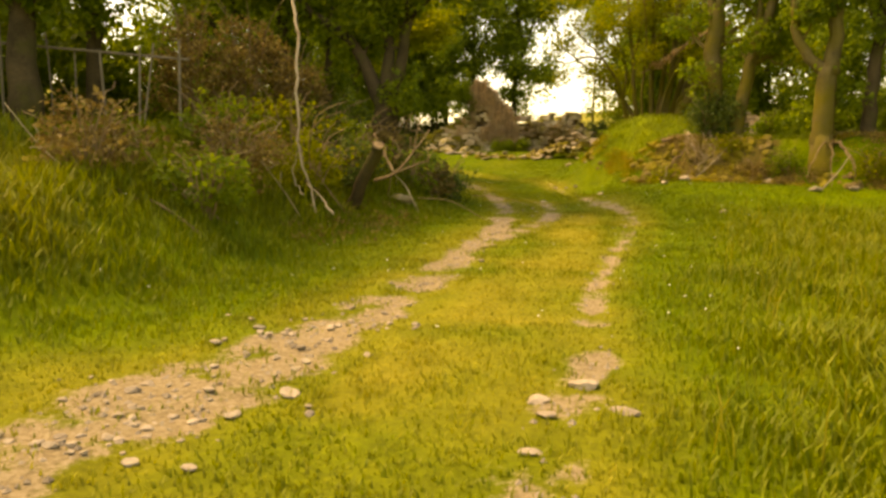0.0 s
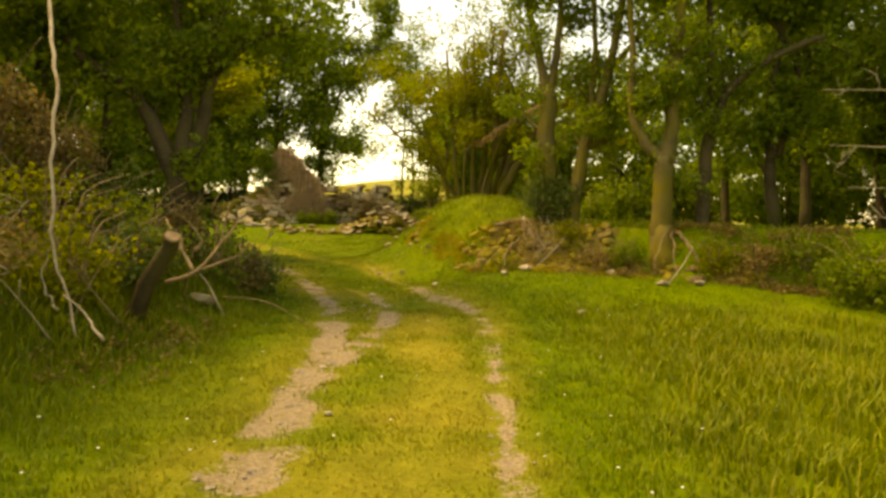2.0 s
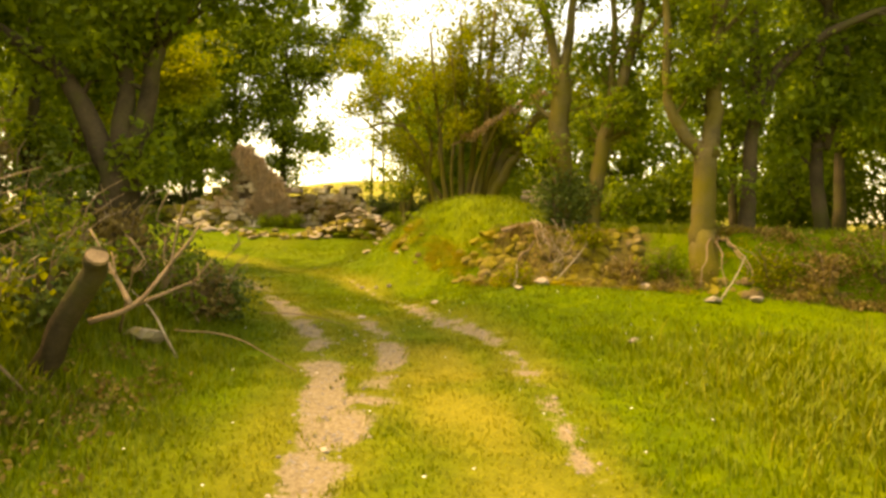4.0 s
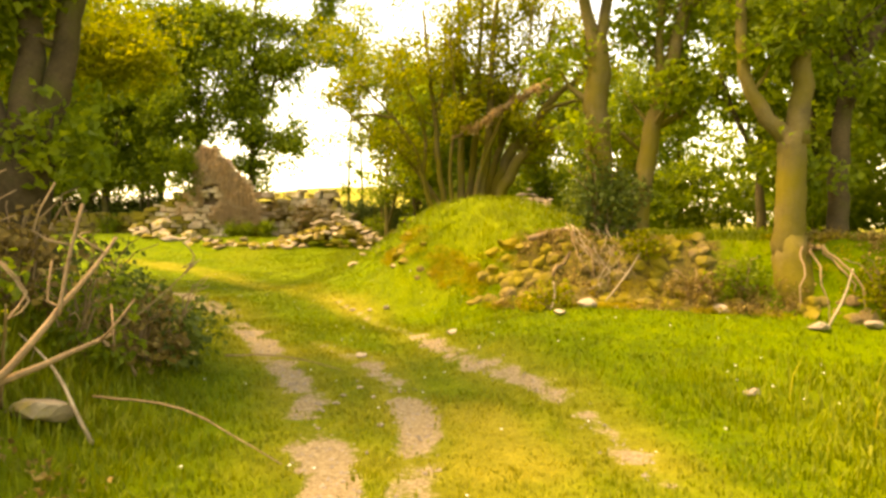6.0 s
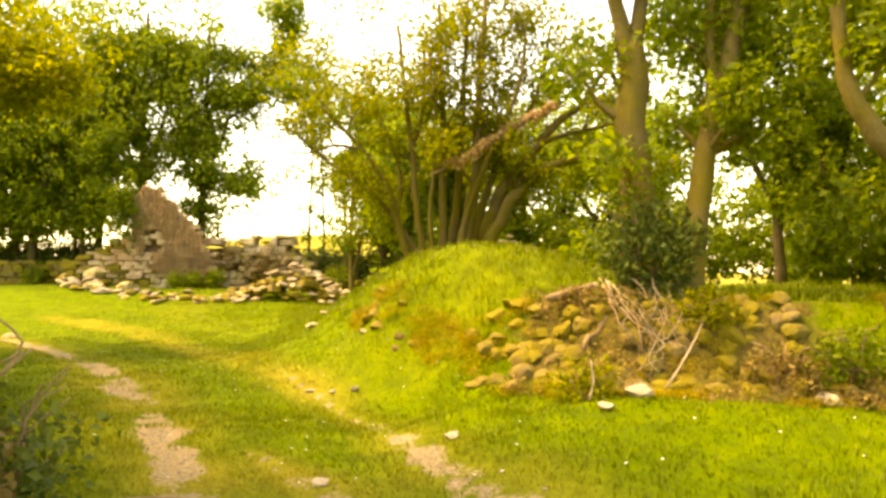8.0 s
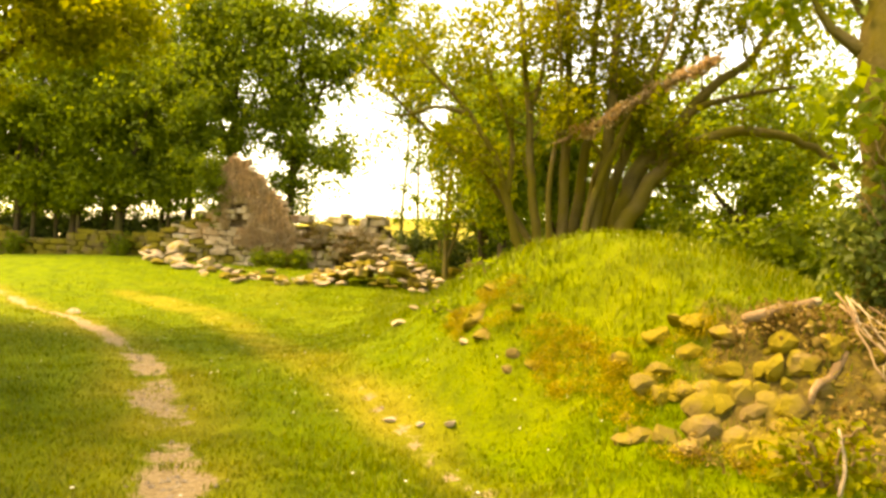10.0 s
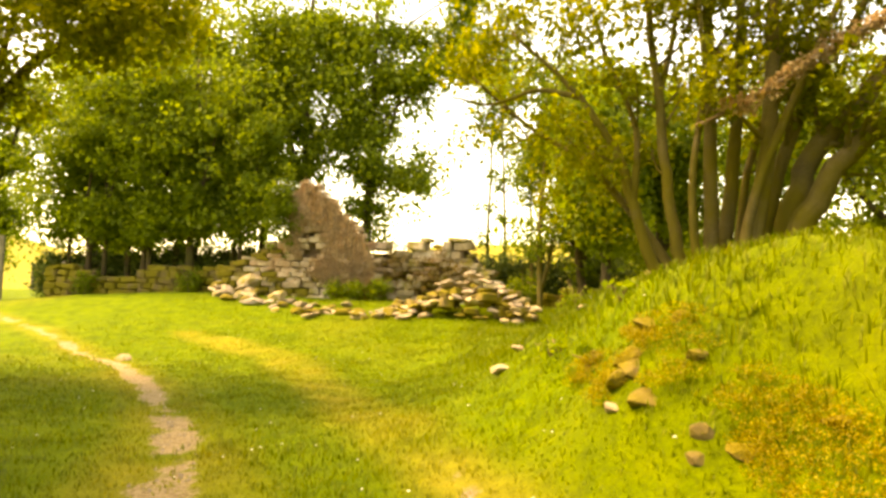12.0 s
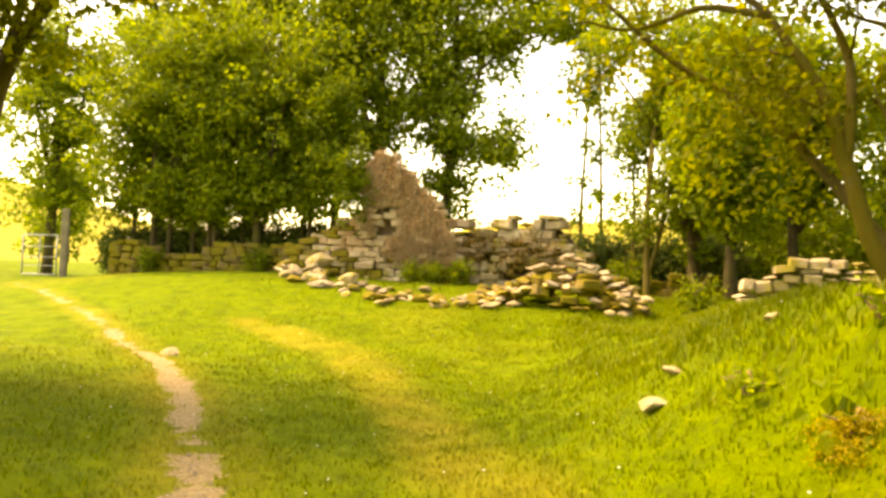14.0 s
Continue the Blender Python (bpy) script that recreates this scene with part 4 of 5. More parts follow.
for k, (x, y, a, ln) in enumerate(((-2.3, 10.3, 0.2, 1.1), (-2.6, 8.3, -0.35, 1.5))):
    b = height(x, y)
    stick("fallen_branch", "long thin branch fallen across the grass", [(x, y, b + 0.15), (x + 0.5 * ln * math.cos(a), y + 0.5 * ln * math.sin(a), b + 0.12), (x + ln * math.cos(a), y + ln * math.sin(a), height(x + ln * math.cos(a), y + ln * math.sin(a)) + 0.02)], 0.009, 0.004, 540 + k, M_TWIG, 0, sides=5)
for k, (x, y, z, a) in enumerate(((7.6, 11.6, 2.6, 190), (7.9, 11.4, 1.9, 175), (7.6, 11.8, 3.6, 165), (8.0, 11.2, 1.4, 200))):
    a = radians(a)
    stick("dead_bough", "bare pale twiggy bough reaching from the hedge", [(x + 1.6, y + 0.4, z - 0.4), (x + 0.7, y + 0.1, z + 0.05), (x + 1.1 * math.cos(a), y + 1.1 * math.sin(a) * 0.4, z + 0.12)], 0.022, 0.006, 560 + k, M_DEADWOOD, 2, 0.7)
st = ([], [])
log = thing("log", G(1.25, 13.55), "short weathered log lying on the bank", "log")
tube(st, [(-0.3, -0.1, -0.03), (-0.15, -0.05, 0.0), (-0.02, 0.0, 0.05), (0.14, 0.03, 0.07), (0.22, 0.06, 0.1)], [0.034, 0.046, 0.04, 0.045, 0.036], 9)
part("bark", mesh_of("bark", *st, M_TWIG, True), log)
st = ([], [])
tube(st, [(0.22, 0.06, 0.1), (0.27, 0.07, 0.115)], [0.037, 0.028], 9)
part("bare_end", mesh_of("bare_end", *st, M_DEADWOOD), log, "pale bare end")
for k, (a, b) in enumerate((((1.75, 12.2, 0.1), (2.35, 12.75, 0.75)), ((3.9, 11.15, 0.05), (4.35, 11.5, 0.65)), ((1.1, 12.3, 0.02), (1.15, 12.45, 0.35)))):
    stick("leaning_stick", "pale stick leaning on the stones", [(a[0], a[1], height(a[0], a[1]) + a[2]), ((a[0] + b[0]) / 2 + 0.03, (a[1] + b[1]) / 2, height(a[0], a[1]) + (a[2] + b[2]) / 2), (b[0], b[1], height(a[0], a[1]) + b[2])], 0.012, 0.008, 580 + k, M_DEADWOOD, sides=6)

# hedges that close the view behind the trees
for k, (x, y, r) in enumerate(((4.5, 34.0, 2.6), (8.5, 33.0, 2.8), (12.0, 29.5, 2.8), (14.0, 25.5, 2.8), (15.0, 21.5, 2.8), (15.5, 17.5, 2.8), (14.5, 12.0, 2.6), (13.5, 8.0, 2.4), (0.8, 34.5, 2.4), (9.5, 22.0, 1.6), (11.5, 16.5, 1.8), (-12.0, 9.0, 2.4), (-11.5, 13.5, 2.4), (-11.0, 4.8, 2.2), (-10.0, 1.5, 2.2), (5.6, 27.5, 1.6), (-14.0, 11.5, 3.0), (-13.0, 15.5, 2.6), (-9.8, 9.6, 2.0), (-15.5, 7.5, 3.0), (7.0, 36.5, 2.8), (10.5, 33.5, 2.8), (2.6, 37.5, 2.8), (17.0, 27.0, 3.0))):
    bush("hedge", "dense dark field hedge behind the trees", G(x, y), (r, r * 0.7, r * 1.15), int(70 * r), 700 + k, M_LEAF, 18, 0.2, 6, M_BARK_DARK, "hedge")
for x, y, seed in SHRUBS:
    bush("shrub", "dark shrub growing among the slim trees", G(x, y), (1.0, 0.6, 1.5), 120, seed + 300, M_LEAF_DARK, 20, 0.12, 8, M_BARK_DARK)
rm = np.random.default_rng(19)
mx = np.concatenate([rm.uniform(-1.3, 0.3, 260), rm.uniform(0.3, 4.5, 380)])
my = np.interp(mx, EDGE_X, EDGE_Y) + rm.uniform(-0.35, 0.65, 640)
thick = value_noise(mx, my, 2.2, 15) > 0.6
tagged(new("moss", leaf_cloud("moss", np.stack([mx, my, land(mx, my) + 0.03], 1)[thick], 190, 0.13, 0.014, M_MOSS, rm, 0.4)), "golden-brown moss cushions on the mound's stony edge", "moss", kind="stuff")


# ---- stonework ----
def block_mesh(name, seed, mat):
    """A roughly squared building stone of unit size, edges worn."""
    rng = np.random.default_rng(seed)
    bm = bmesh.new()
    bmesh.ops.create_cube(bm, size=1.0)
    for v in bm.verts:
        v.co = Vector([c * rng.uniform(0.78, 1.04) for c in v.co])
    bmesh.ops.bevel(bm, geom=list(bm.edges), offset=0.11, segments=1, affect="EDGES")
    for v in bm.verts:
        v.co += Vector(rng.uniform(-0.04, 0.04, 3))
    bmesh.ops.triangulate(bm, faces=list(bm.faces))
    me = bpy.data.meshes.new(name)
    bm.to_mesh(me)
    bm.free()
    me.materials.append(mat)
    return me


BLOCKS = [block_mesh("block", s, M_STONE) for s in range(8)]
BLOCKS_WARM = [block_mesh("warm_block", 20 + s, M_RUBBLE) for s in range(5)]
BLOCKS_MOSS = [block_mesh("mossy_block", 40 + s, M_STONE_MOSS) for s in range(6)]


def course_wall(parent, x0, x1, low, top, depth, rng, pick, course=(0.11, 0.2), length=(0.2, 0.46), skip=None, most=300, back=0.0):
    """Stones in rough courses in the parent's own x-z plane, from low(x) up to top(x)."""
    z, made = -0.15, 0
    while z < 4.5 and made < most:
        h = rng.uniform(*course)
        x = x0 + rng.uniform(-0.1, 0.1)
        while x < x1 and made < most:
            w = rng.uniform(*length)
            cx, cz = x + w / 2, z + h / 2
            if low(cx) <= cz <= top(cx) and not (skip and skip(cx, cz)):
                ob = new("stone", pick(cx, cz))
                ob.parent = parent
                ob.matrix_basis = pose(cx, depth / 2 + rng.normal(0, 0.035) + back, cz + rng.normal(0, 0.01), rng.normal(0, 5), rng.normal(0, 6), rng.normal(0, 6)) @ Matrix.Diagonal((w * 1.05, depth, h * rng.uniform(0.95, 1.25), 1))
                made += 1
            x += w
        z += h * 0.97


def solid(outline, y0, y1):
    """Verts and faces of an outline (x, z) pulled from y0 to y1."""
    n = len(outline)
    verts = [(x, y0, z) for x, z in outline] + [(x, y1, z) for x, z in outline]
    return verts, [tuple(range(n)), tuple(reversed(range(n, 2 * n)))] + [(k, k + n, (k + 1) % n + n, (k + 1) % n) for k in range(n)]


rngw = np.random.default_rng(5)
gable = thing("ruined_gable", (-9.05, 30.55, 1.3), "tall ruined rubble gable overgrown with withered creeper", "ruin", turn=4)


def gable_top(x):
    return float(np.interp(x, [-2.7, -1.95, -1.2, -0.72, -0.66, -0.5, -0.12, 0.14, 0.58, 1.23, 1.87, 2.1], [1.0, 1.3, 1.78, 1.95, 2.55, 3.12, 3.52, 3.5, 3.08, 2.34, 1.36, 0.7]))


def gable_hole(x, z):
    return abs(x - 0.12 - 0.1 * math.sin(z * 9)) < 0.15 and 1.4 < z < 2.15 or abs(x + 0.02) < 0.1 and 1.5 < z < 1.8


outline = [(-2.6, -0.6), (2.0, -0.6), (1.95, 0.75), (1.75, 1.3), (1.15, 2.2), (0.5, 3.0), (0.1, 3.36), (-0.1, 3.36), (-0.4, 3.0), (-0.56, 2.4), (-0.62, 1.8), (-1.2, 1.6), (-1.9, 1.15), (-2.6, 0.85)]
part("wall_core", mesh_of("wall_core", *solid(outline, 0.3, 0.75), M_EARTH), gable)
course_wall(gable, -2.7, 2.1, lambda x: -1, gable_top, 0.4, rngw, lambda x, z: (BLOCKS_WARM if (z > 0.7 + 0.3 * x and x > -0.75) or rngw.uniform() < 0.2 else BLOCKS_MOSS if rngw.uniform() < 0.6 else BLOCKS)[int(rngw.integers(5))], (0.09, 0.2), (0.16, 0.55), gable_hole, 300)
rv = np.random.default_rng(51)
vx = rv.uniform(-0.7, 1.95, 2600)
vz = rv.uniform(0.3, 3.6, 2600)
keep = [(a, -0.02 + rv.normal(0, 0.03), b) for a, b in zip(vx, vz) if b < gable_top(a) + 0.06 and b > 0.5 + 1.15 * max(0.25 - a, 0) + 0.3 * value_noise(a, b, 3.0, 2) and not any(gable_hole(a + i, b + j) for i in (-0.1, 0, 0.1) for j in (-0.1, 0, 0.1)) and (a > 0.1 or value_noise(a, b, 4.0, 5) > 0.45 or b > 2.4)]
part("withered_creeper", leaf_cloud("withered_creeper", keep, 16, 0.09, 0.05, M_CREEPER, rv, 1.6), gable, "rust-brown withered creeper")
for k in range(60):
    x = rv.uniform(-0.5, 1.6)
    zt = gable_top(x)
    st = ([], [])
    zl = max(0.5, zt - rv.uniform(0.7, 1.8))
    tube(st, bezier_like([(x, -0.03, zt), (x + rv.normal(0, 0.08), -0.06, (zt + zl) / 2), (x + rv.normal(0, 0.15), -0.04, zl)], 4, 0.012, rv), [0.012] * 9, 4)
    part("creeper_stem", mesh_of("creeper_stem", *st, M_TWIG), gable)
part("ivy", leaf_cloud("ivy", [(-0.85 + rv.normal(0, 0.25), -0.1 + rv.normal(0, 0.12), 2.75 + rv.normal(0, 0.5)) for _ in range(110)], 22, 0.2, 0.1, M_LEAF, rv), gable, "green leaves over the wall's shoulder")

low = thing("ruined_wall", (-5.7, 31.3, 1.3), "low broken stone wall joining the gable", "ruin", turn=-6)
course_wall(low, -1.9, 2.1, lambda x: -1, lambda x: float(np.interp(x, [-1.9, -1.3, -0.8, -0.1, 0.4, 0.9, 1.3, 1.5, 2.1], [1.75, 1.8, 1.72, 1.95, 1.9, 2.05, 2.0, 1.45, 0.55])), 0.5, rngw, lambda x, z: (ROCKS_MOSS if rngw.uniform() < 0.25 else BLOCKS_WARM if rngw.uniform() < 0.35 else BLOCKS)[int(rngw.integers(5))], (0.1, 0.28), (0.2, 0.7))
part("wall_core", mesh_of("wall_core", *solid([(-1.9, -0.6), (2.0, -0.6), (1.9, 0.5), (1.3, 1.5), (0.9, 1.75), (0.4, 1.7), (-0.4, 1.6), (-1.9, 1.55)], 0.34, 0.7), M_EARTH), low)
part("creeper", leaf_cloud("creeper", [(a, -0.03 + rv.normal(0, 0.04), b) for a, b in zip(rv.uniform(-1.9, 1.5, 420), rv.uniform(0.5, 1.9, 420)) if value_noise(a, b, 1.6, 4) > 0.5], 12, 0.12, 0.06, M_BRACKEN, rv, 0.8), low, "pale brown dead growth")
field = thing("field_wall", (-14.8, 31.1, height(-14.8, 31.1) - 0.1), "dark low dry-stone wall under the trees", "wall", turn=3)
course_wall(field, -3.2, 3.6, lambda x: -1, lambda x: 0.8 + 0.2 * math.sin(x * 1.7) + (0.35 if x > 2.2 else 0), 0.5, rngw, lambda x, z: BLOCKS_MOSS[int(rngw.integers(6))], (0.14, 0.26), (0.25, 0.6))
right = thing("field_wall", (0.6, 26.3, height(0.6, 26.3) - 0.1), "grey broken stone wall under the trees", "wall", turn=-5)
course_wall(right, -1.4, 2.2, lambda x: -1, lambda x: float(np.interp(x, [-1.4, -0.7, 0.3, 2.2], [0.4, 0.85, 0.95, 0.75])), 0.45, rngw, lambda x, z: (ROCKS if rngw.uniform() < 0.5 else BLOCKS)[int(rngw.integers(8))], (0.12, 0.22), (0.2, 0.45))
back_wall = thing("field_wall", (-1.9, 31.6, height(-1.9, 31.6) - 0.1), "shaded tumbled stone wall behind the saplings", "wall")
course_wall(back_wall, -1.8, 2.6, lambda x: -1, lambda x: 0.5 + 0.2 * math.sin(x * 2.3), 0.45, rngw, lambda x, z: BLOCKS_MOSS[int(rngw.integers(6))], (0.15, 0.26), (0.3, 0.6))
stack = thing("ruined_wall", (2.85, 28.5, height(2.85, 28.5) - 0.1), "pale leftover wall end of the cottage", "ruin", turn=-8)
course_wall(stack, -0.75, 0.75, lambda x: -1, lambda x: 2.1 - 0.9 * abs(x + 0.15), 0.45, rngw, lambda x, z: (BLOCKS_WARM if rngw.uniform() < 0.5 else [rock for rock in ROCKS_PALE])[int(rngw.integers(5))], (0.14, 0.24), (0.25, 0.45))

heap = thing("stone_heap", G(-4.0, 28.0), "heap of pale fallen stones with moss", "stones")
for k in range(190):
    f = rngw.uniform(-1, 1)
    x, y = -4.1 + f * 1.75, 28.0 - 0.25 * f + rngw.normal(0, 0.28)
    rise = max(0.0, 1.05 * (1 - abs(f - 0.15) ** 1.6)) * rngw.uniform(0, 1) ** 0.7 * math.exp(-((y - 28.0 + 0.25 * f) / 0.5) ** 2)
    s = rngw.uniform(0.2, 0.42)
    stone_at("stone", (x, y, height(x, y) + rise + 0.04), (s * 1.3, s * 0.95, s * (0.8 if k % 2 else 0.6)), rngw, (ROCKS_PALE if rise > 0.5 or rngw.uniform() < 0.2 else ROCKS) if k % 2 else (ROCKS_PALE if rise > 0.6 else ROCKS_MOSS if k % 4 else BLOCKS_MOSS), heap, tilt=18)
rubble = thing("stone_rubble", G(-8.5, 28.5), "loose tumbled stones in front of the gable", "stones")
for k in range(85):
    f = rngw.uniform(0, 1)
    x = -11.6 + 6.2 * f + rngw.normal(0, 0.2)
    y = 30.0 - 2.6 * min(1.0, f * 1.5) + rngw.normal(0, 0.35)
    s = rngw.uniform(0.16, 0.5) * (1.35 if f < 0.3 else 0.85)
    stone_at("stone", (x, y, height(x, y) + rngw.uniform(0.0, 0.25 if f < 0.35 else 0.1)), (s * 1.2, s, s * 0.8), rngw, (ROCKS, ROCKS_MOSS, ROCKS_PALE, ROCKS_MOSS)[int(rngw.integers(4))], rubble, tilt=22)
stone_at("slab", G(-9.6, 28.25, 0.1), (0.95, 0.55, 0.5), rngw, ROCKS_PALE, label="large flat pale slab lying in the grass", tilt=4)
stone_at("boulder", G(-10.6, 29.9, 0.35), (0.95, 0.6, 1.1), rngw, ROCKS, label="big leaning boulder below the gable", tilt=25)
for x, y in ((-10.2, 28.9), (-9.0, 28.4), (-11.2, 29.8)):
    stone_at("boulder", G(x, y, 0.15), (0.6, 0.5, 0.6), rngw, ROCKS, label="weathered fallen building stone", tilt=20, group="fallen stones")

# stone facing of the bank
face = thing("bank_wall", G(2.4, 12.6), "moss-grown dry-stone facing of the earth bank", "wall")
inv = face.matrix_basis.inverted()
rf = np.random.default_rng(91)
for k in range(270):
    x = rf.uniform(0.4, 3.1) if k < 200 else rf.uniform(3.1, 5.6)
    e = float(np.interp(x, EDGE_X, EDGE_Y))
    slope = (float(np.interp(x + 0.3, EDGE_X, EDGE_Y)) - float(np.interp(x - 0.3, EDGE_X, EDGE_Y))) / 0.6
    f = rf.uniform(0, 1) ** 1.25 * (1 if k < 200 else 0.35)
    y = e - 0.11 + 0.6 * f
    z = height(x, y) - 0.03
    s = rf.uniform(0.12, 0.31) * (1.1 - 0.35 * f) * (1 if k < 200 else 0.75)
    ob = new("stone", ROCKS_MOSS[int(rf.integers(6))])
    ob.parent = face
    ob.matrix_basis = inv @ pose(x, y, z + rf.uniform(-0.04, 0.05), rf.uniform(20, 75), rf.uniform(-25, 25), math.degrees(math.atan(slope)) + rf.normal(0, 22)) @ Matrix.Diagonal((s * 1.2, s * rf.uniform(0.8, 1.2), s * rf.uniform(0.9, 1.5), 1))
for k in range(30):
    f = rf.uniform(0, 1)
    x = -1.0 + 2.3 * f
    y = float(np.interp(x, EDGE_X, EDGE_Y)) + rf.uniform(-0.25, 0.7)
    s = rf.uniform(0.16, 0.36)
    stone_at("stone", G(x, y, -0.04), (s * 1.0, s * 0.9, s * 0.9), rf, ROCKS_MOSS, face, tilt=20)

# single stones seen on the ground
for x, y, s, up in ((-2.7, 7.9, 0.44, 0.1), (1.53, 12.3, 0.3, 0.06), (1.18, 12.0, 0.18, 0.03), (3.04, 12.0, 0.22, 0.04), (3.79, 11.15, 0.24, 0.04), (4.41, 11.2, 0.24, 0.04), (2.3, 9.3, 0.17, 0.03), (-1.63, 14.62, 0.11, 0.03), (-1.36, 14.46, 0.1, 0.02), (-1.09, 14.32, 0.12, 0.03), (-1.1, 11.23, 0.16, 0.03), (-0.12, 12.07, 0.16, 0.03), (-2.12, 18.27, 0.24, 0.06), (-1.95, 18.9, 0.18, 0.03), (-1.25, 18.7, 0.15, 0.02), (-1.05, 15.4, 0.18, -0.03), (-0.7, 19.7, 0.22, 0.03), (-8.87, 21.8, 0.3, 0.03), (-3.4, 4.3, 0.3, 0.05), (-3.2, 3.2, 0.3, 0.05)):
    stone_at("fieldstone", G(x, y, up), (s * 1.15, s, s * 0.9), rf, ROCKS_PALE if 9 < y < 14.8 and x > -8 else ROCKS, label="pale fieldstone half sunk in the grass", group="stones in the grass", tilt=12)
for x, y, s in ((-4.6, 2.9, 0.6), (-4.2, 3.3, 0.5), (-4.9, 3.6, 0.45), (-4.4, 2.4, 0.4)):
    stone_at("mossy_boulder", G(x, y, 0.15), (s * 1.3, s, s), rf, ROCKS_MOSS, label="mossy boulder in the overgrown bank", group="boulders on the bank", tilt=15)
for k in range(135):
    f = rf.uniform(0, 1)
    y = -1.2 + 2.6 * f ** 1.2 if k < 110 else rf.uniform(0.5, 10)
    x = float(np.interp(y, [-3, -0.5, 1.25, 2.5, 4.7, 7.9], [-0.2, -0.16, -0.05, -0.15, -0.4, -0.94])) + rf.normal(0, 0.34 if k < 110 else 0.16)
    s = rf.uniform(0.02, 0.08) if k < 110 else rf.uniform(0.03, 0.07)
    stone_at("track_stone", G(x, y, s * 0.15), (s * 1.2, s, s * 0.9), rf, ROCKS_PALE, label="pale loose stone on the bare track", group="stones on the track", tilt=10)
for k, (x, y, s) in enumerate(((1.62, 0.1, 0.13), (1.8, 0.35, 0.2), (1.7, -0.1, 0.1), (2.05, 0.05, 0.12), (0.38, -0.2, 0.13), (0.3, -0.55, 0.1), (1.75, -0.5, 0.1))):
    stone_at("track_stone", G(x, y, 0.01), (s * 1.3, s, s * 0.6), rf, ROCKS_PALE, label="flat pale stone showing in the worn grass", group="stones on the track", tilt=6)


def pebbles(n, rng):
    base = np.array([(1, 0, 0), (0, 1, 0), (-1, 0, 0), (0, -1, 0), (0, 0, 0.7), (0, 0, -0.7)], float)
    idx = np.array([(0, 1, 4), (1, 2, 4), (2, 3, 4), (3, 0, 4), (1, 0, 5), (2, 1, 5), (3, 2, 5), (0, 3, 5)])
    x, y = rng.uniform(-6, 2.6, n * 12), rng.uniform(-3, 18, n * 12)
    k = rng.uniform(0, 1, n * 12) < bareness(x, y) ** 2
    x, y = x[k][:n], y[k][:n]
    n = len(x)
    a, s = rng.uniform(0, 6.28, n), rng.uniform(0.006, 0.026, n)
    v = base[None] * (1 + rng.uniform(-0.3, 0.3, (n, 6, 3)))
    v = np.stack([v[..., 0] * np.cos(a)[:, None] - v[..., 1] * np.sin(a)[:, None], v[..., 0] * np.sin(a)[:, None] + v[..., 1] * np.cos(a)[:, None], v[..., 2]], -1) * s[:, None, None]
    co = v + np.stack([x, y, land(x, y)], 1)[:, None]
    tagged(new("gravel", raw_mesh("gravel", co.reshape(-1, 3), (idx[None] + np.arange(n)[:, None, None] * 6).reshape(-1, 3), M_STONE_PALE)), "pale gravel strewn over the bare tracks", "gravel", kind="stuff")


pebbles(3500, np.random.default_rng(14))


# ---- gate and fences ----
def bar(a, b, r, sides=7):
    st = ([], [])
    tube(st, [a, b], [r, r], sides)
    return st


gate = thing("field_gate", G(-21.3, 31.0), "galvanised steel field gate beside a stout post", "gate", turn=-3)
for a, b, r, n in (((0, 0, 0.08), (0, 0, 1.3), 0.028, "upright"), ((1.4, 0, 0.08), (1.4, 0, 1.3), 0.028, "upright"), ((0.7, 0, 0.08), (0.7, 0, 1.3), 0.02, "upright"), ((0, 0, 1.3), (1.4, 0, 1.3), 0.026, "rail"), ((0, 0, 0.08), (1.4, 0, 0.08), 0.026, "rail"), ((0, 0, 0.35), (1.4, 0, 0.35), 0.014, "rail"), ((0, 0, 0.62), (1.4, 0, 0.62), 0.014, "rail"), ((0, 0, 0.95), (1.4, 0, 0.95), 0.014, "rail")):
    part(n, mesh_of(n, *bar(a, b, r), M_METAL, True), gate)
for x, y, h, w in ((-19.7, 31.0, 2.2, 0.1), (-17.65, 31.3, 1.25, 0.055), (-23, 38, 1.3, 0.08), (-26, 40, 1.3, 0.08)):
    bm = bmesh.new()
    bmesh.ops.create_cube(bm, size=1.0)
    for v in bm.verts:
        v.co = Vector((v.co.x * w * 2, v.co.y * w * 2, (v.co.z + 0.5) * h - 0.1))
    bmesh.ops.bevel(bm, geom=list(bm.edges), offset=0.02, segments=1, affect="EDGES")
    me = bpy.data.meshes.new("post")
    bm.to_mesh(me)
    bm.free()
    me.materials.append(M_TIMBER)
    ob = new("gate_post" if h > 2 else "fence_post", me)
    ob.matrix_basis = pose(*G(x, y), rngw.normal(0, 1.5), rngw.normal(0, 1.5), rngw.uniform(0, 40))
    tagged(ob, "stout weathered timber gate post" if h > 2 else "short weathered timber fence post", "post")
pen = thing("paling_fence", G(-6.6, 4.6), "old grey stake fence on top of the bank", "fence", turn=45)
for k in range(11):
    x = -1.7 + 0.32 * k + rngw.normal(0, 0.09)
    part("paling", mesh_of("paling", *bar((x, 0, -0.3), (x + rngw.normal(0, 0.13), rngw.normal(0, 0.06), 1.25 + rngw.uniform(-0.35, 0.2)), 0.011 + 0.012 * rngw.uniform(), 5), M_TIMBER), pen)
part("rail", mesh_of("rail", *bar((-1.9, 0.04, 1.15), (1.8, 0.04, 1.02), 0.02, 5), M_TIMBER), pen)

# ---- turf ----
rg = np.random.default_rng(2)


def walked(y):
    return np.interp(y, [-3, 2, 7, 13], [2.2, 0.25, -0.4, -1.8])


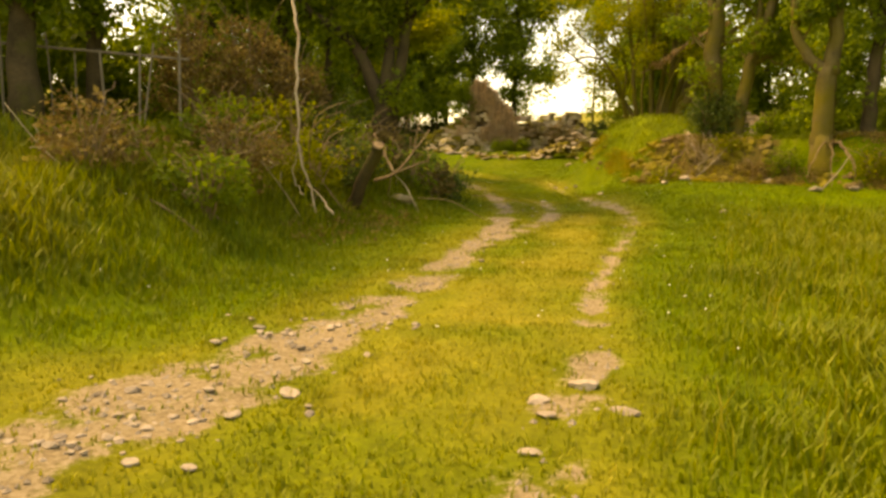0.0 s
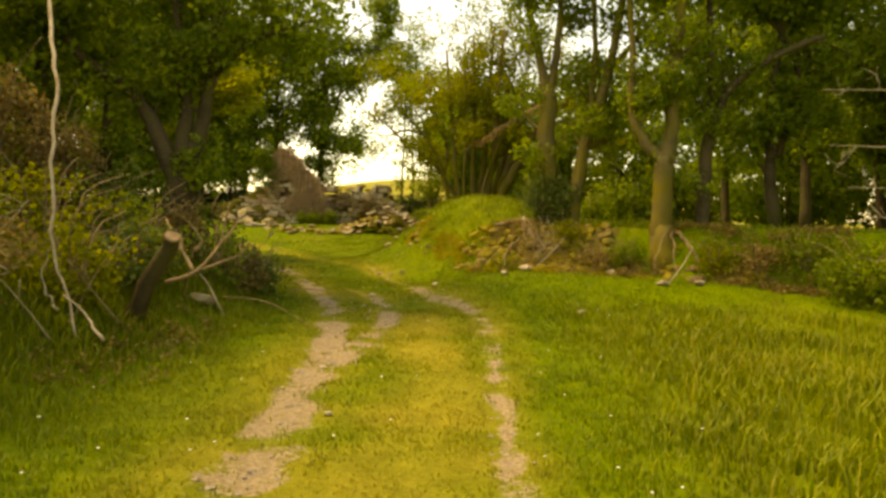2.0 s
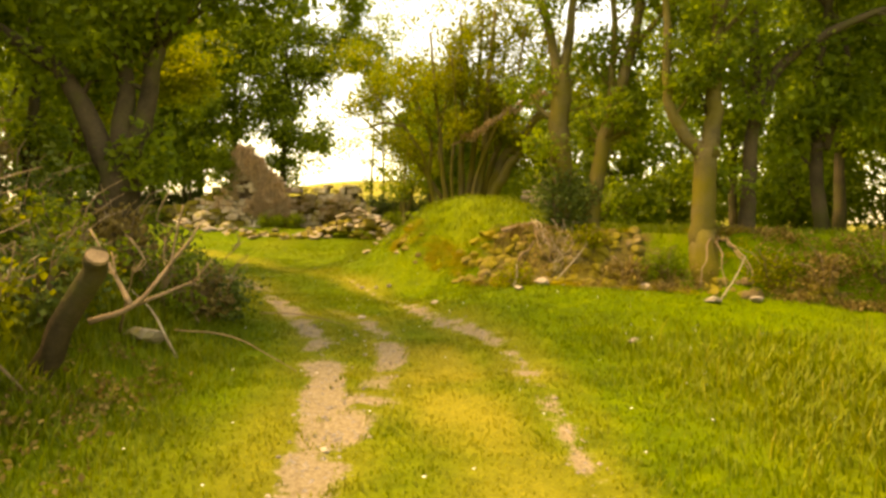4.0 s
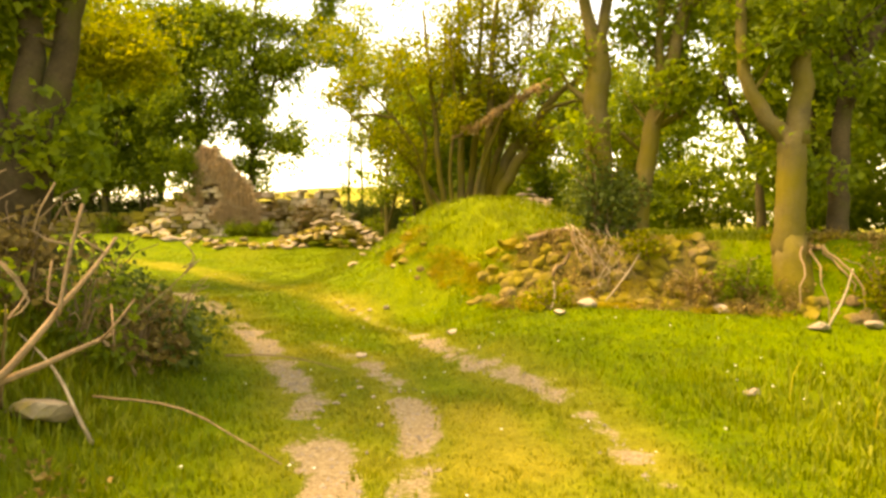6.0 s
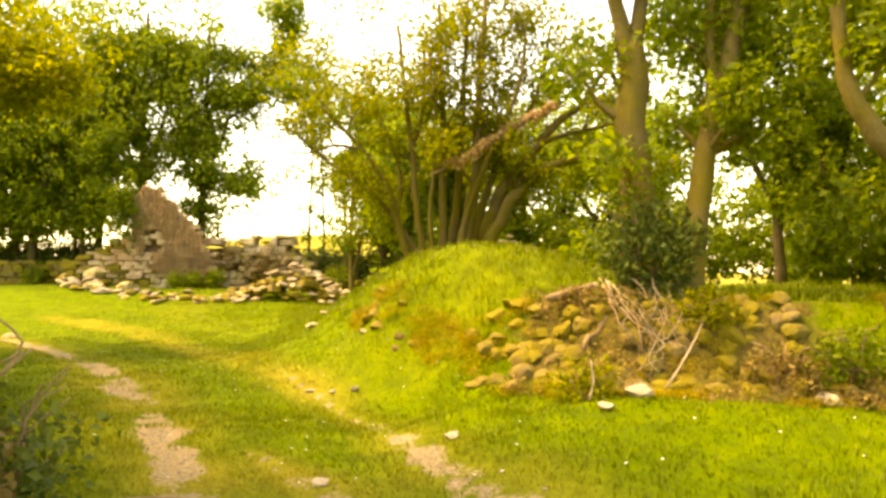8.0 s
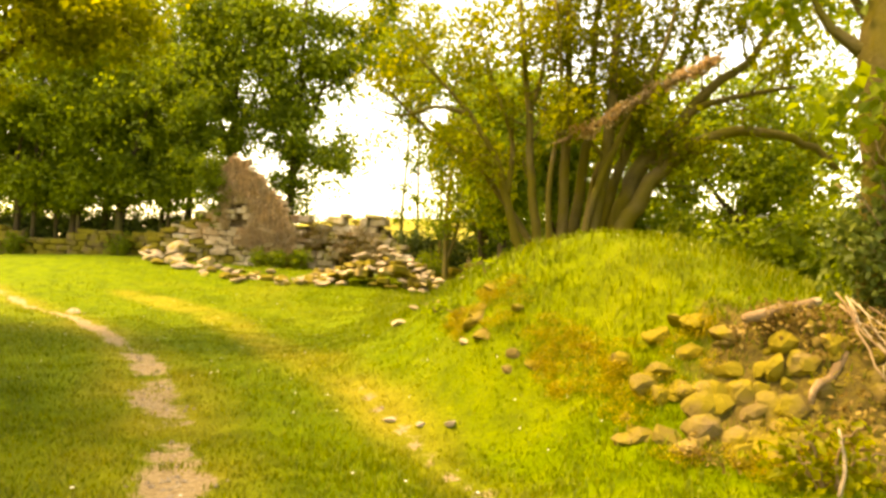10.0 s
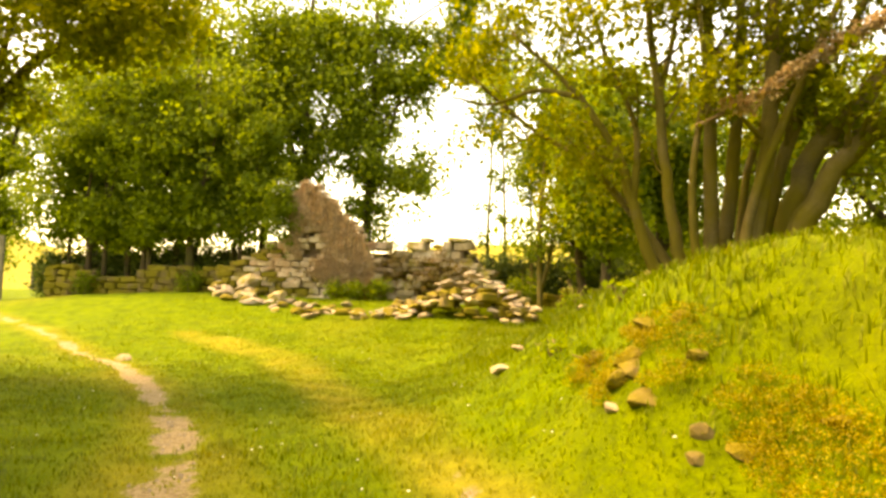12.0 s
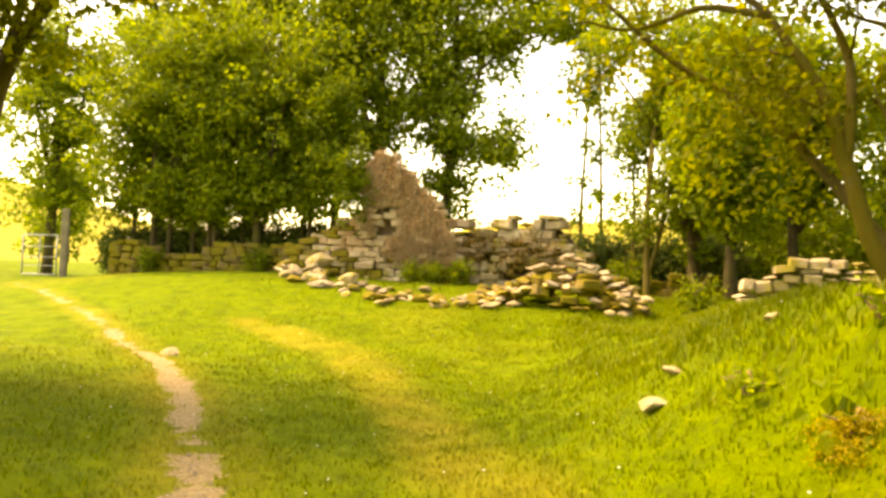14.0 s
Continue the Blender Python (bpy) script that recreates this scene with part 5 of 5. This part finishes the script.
def sward(n, x0, x1, y0, y1, reach):
    x, y = rg.uniform(x0, x1, n), rg.uniform(y0, y1, n)
    d = np.abs(x - walked(y))
    keep = rg.uniform(0, 1, n) < np.exp(-(np.maximum(d - 1.5, 0) / reach) ** 2) * np.clip(1.05 - 1.15 * bareness(x, y) - 0.5 * earthiness(x, y), 0, 1) * (0.35 + 0.8 * value_noise(x, y, 3.1, 6))
    return x[keep], y[keep]


def blade_height(x, y):
    v = value_noise(x, y, 1.3, 7)
    h = 0.03 + 0.035 * v
    h = h + (0.05 + 0.08 * v) * sm(1.9, 3.2, x + 0.05 * y) * (1 - sm(8.5, 11, y))
    h = h + (0.02 + 0.035 * v) * sm(-0.2, 0.5, beyond_edge(x, y))
    h = h + (0.08 + 0.12 * v) * left_bank(x, y) + 0.05 * sm(-1.2, -2.4, x) * (1 - sm(8, 12, y))
    return h * (1 - 0.45 * dryness_and_haze(x, y))


x, y = sward(300000, -6, 8, -1.5, 14, 4.5)
grass("grass", "short green grass with yellowed tufts", x, y, blade_height(x, y) * rg.uniform(0.6, 1.4, len(x)), rg, 0.8)
x, y = sward(300000, -12, 6, 13, 30, 6.0)
grass("grass", "sunlit green grass before the ruin", x, y, blade_height(x, y) * rg.uniform(0.7, 1.6, len(x)), rg, 0.8, 0.006)
x, y = rg.uniform(2.4, 7.5, 620), rg.uniform(-1.0, 9.5, 620)
stalks = grass("seed_grass", "tall pale seeding grass stalks in the verge", x, y, rg.uniform(0.2, 0.42, 620), rg, 0.5, 0.0022)
stalks.data.attributes["dry"].data.foreach_set("value", np.full(620 * 5, 0.9, np.float32))


def daisies(n, rng):
    x, y = rng.uniform(-9, 5, n), rng.uniform(1, 26, n)
    a = np.linspace(0, 2 * np.pi, 7)[:-1]
    r = rng.uniform(0.008, 0.014, n)
    rim = np.stack([x[:, None] + r[:, None] * np.cos(a), y[:, None] + r[:, None] * np.sin(a), np.repeat((land(x, y) + 0.05)[:, None], 6, 1)], -1)
    top = np.stack([x, y, land(x, y) + 0.055], -1)[:, None]
    co = np.concatenate([rim, top], 1).reshape(-1, 3)
    idx = np.array([(k, (k + 1) % 6, 6) for k in range(6)])
    tagged(new("daisies", raw_mesh("daisies", co, (idx[None] + np.arange(n)[:, None, None] * 7).reshape(-1, 3), M_PETAL)), "small white daisies dotted through the grass", "flowers", kind="stuff")


daisies(420, np.random.default_rng(6))
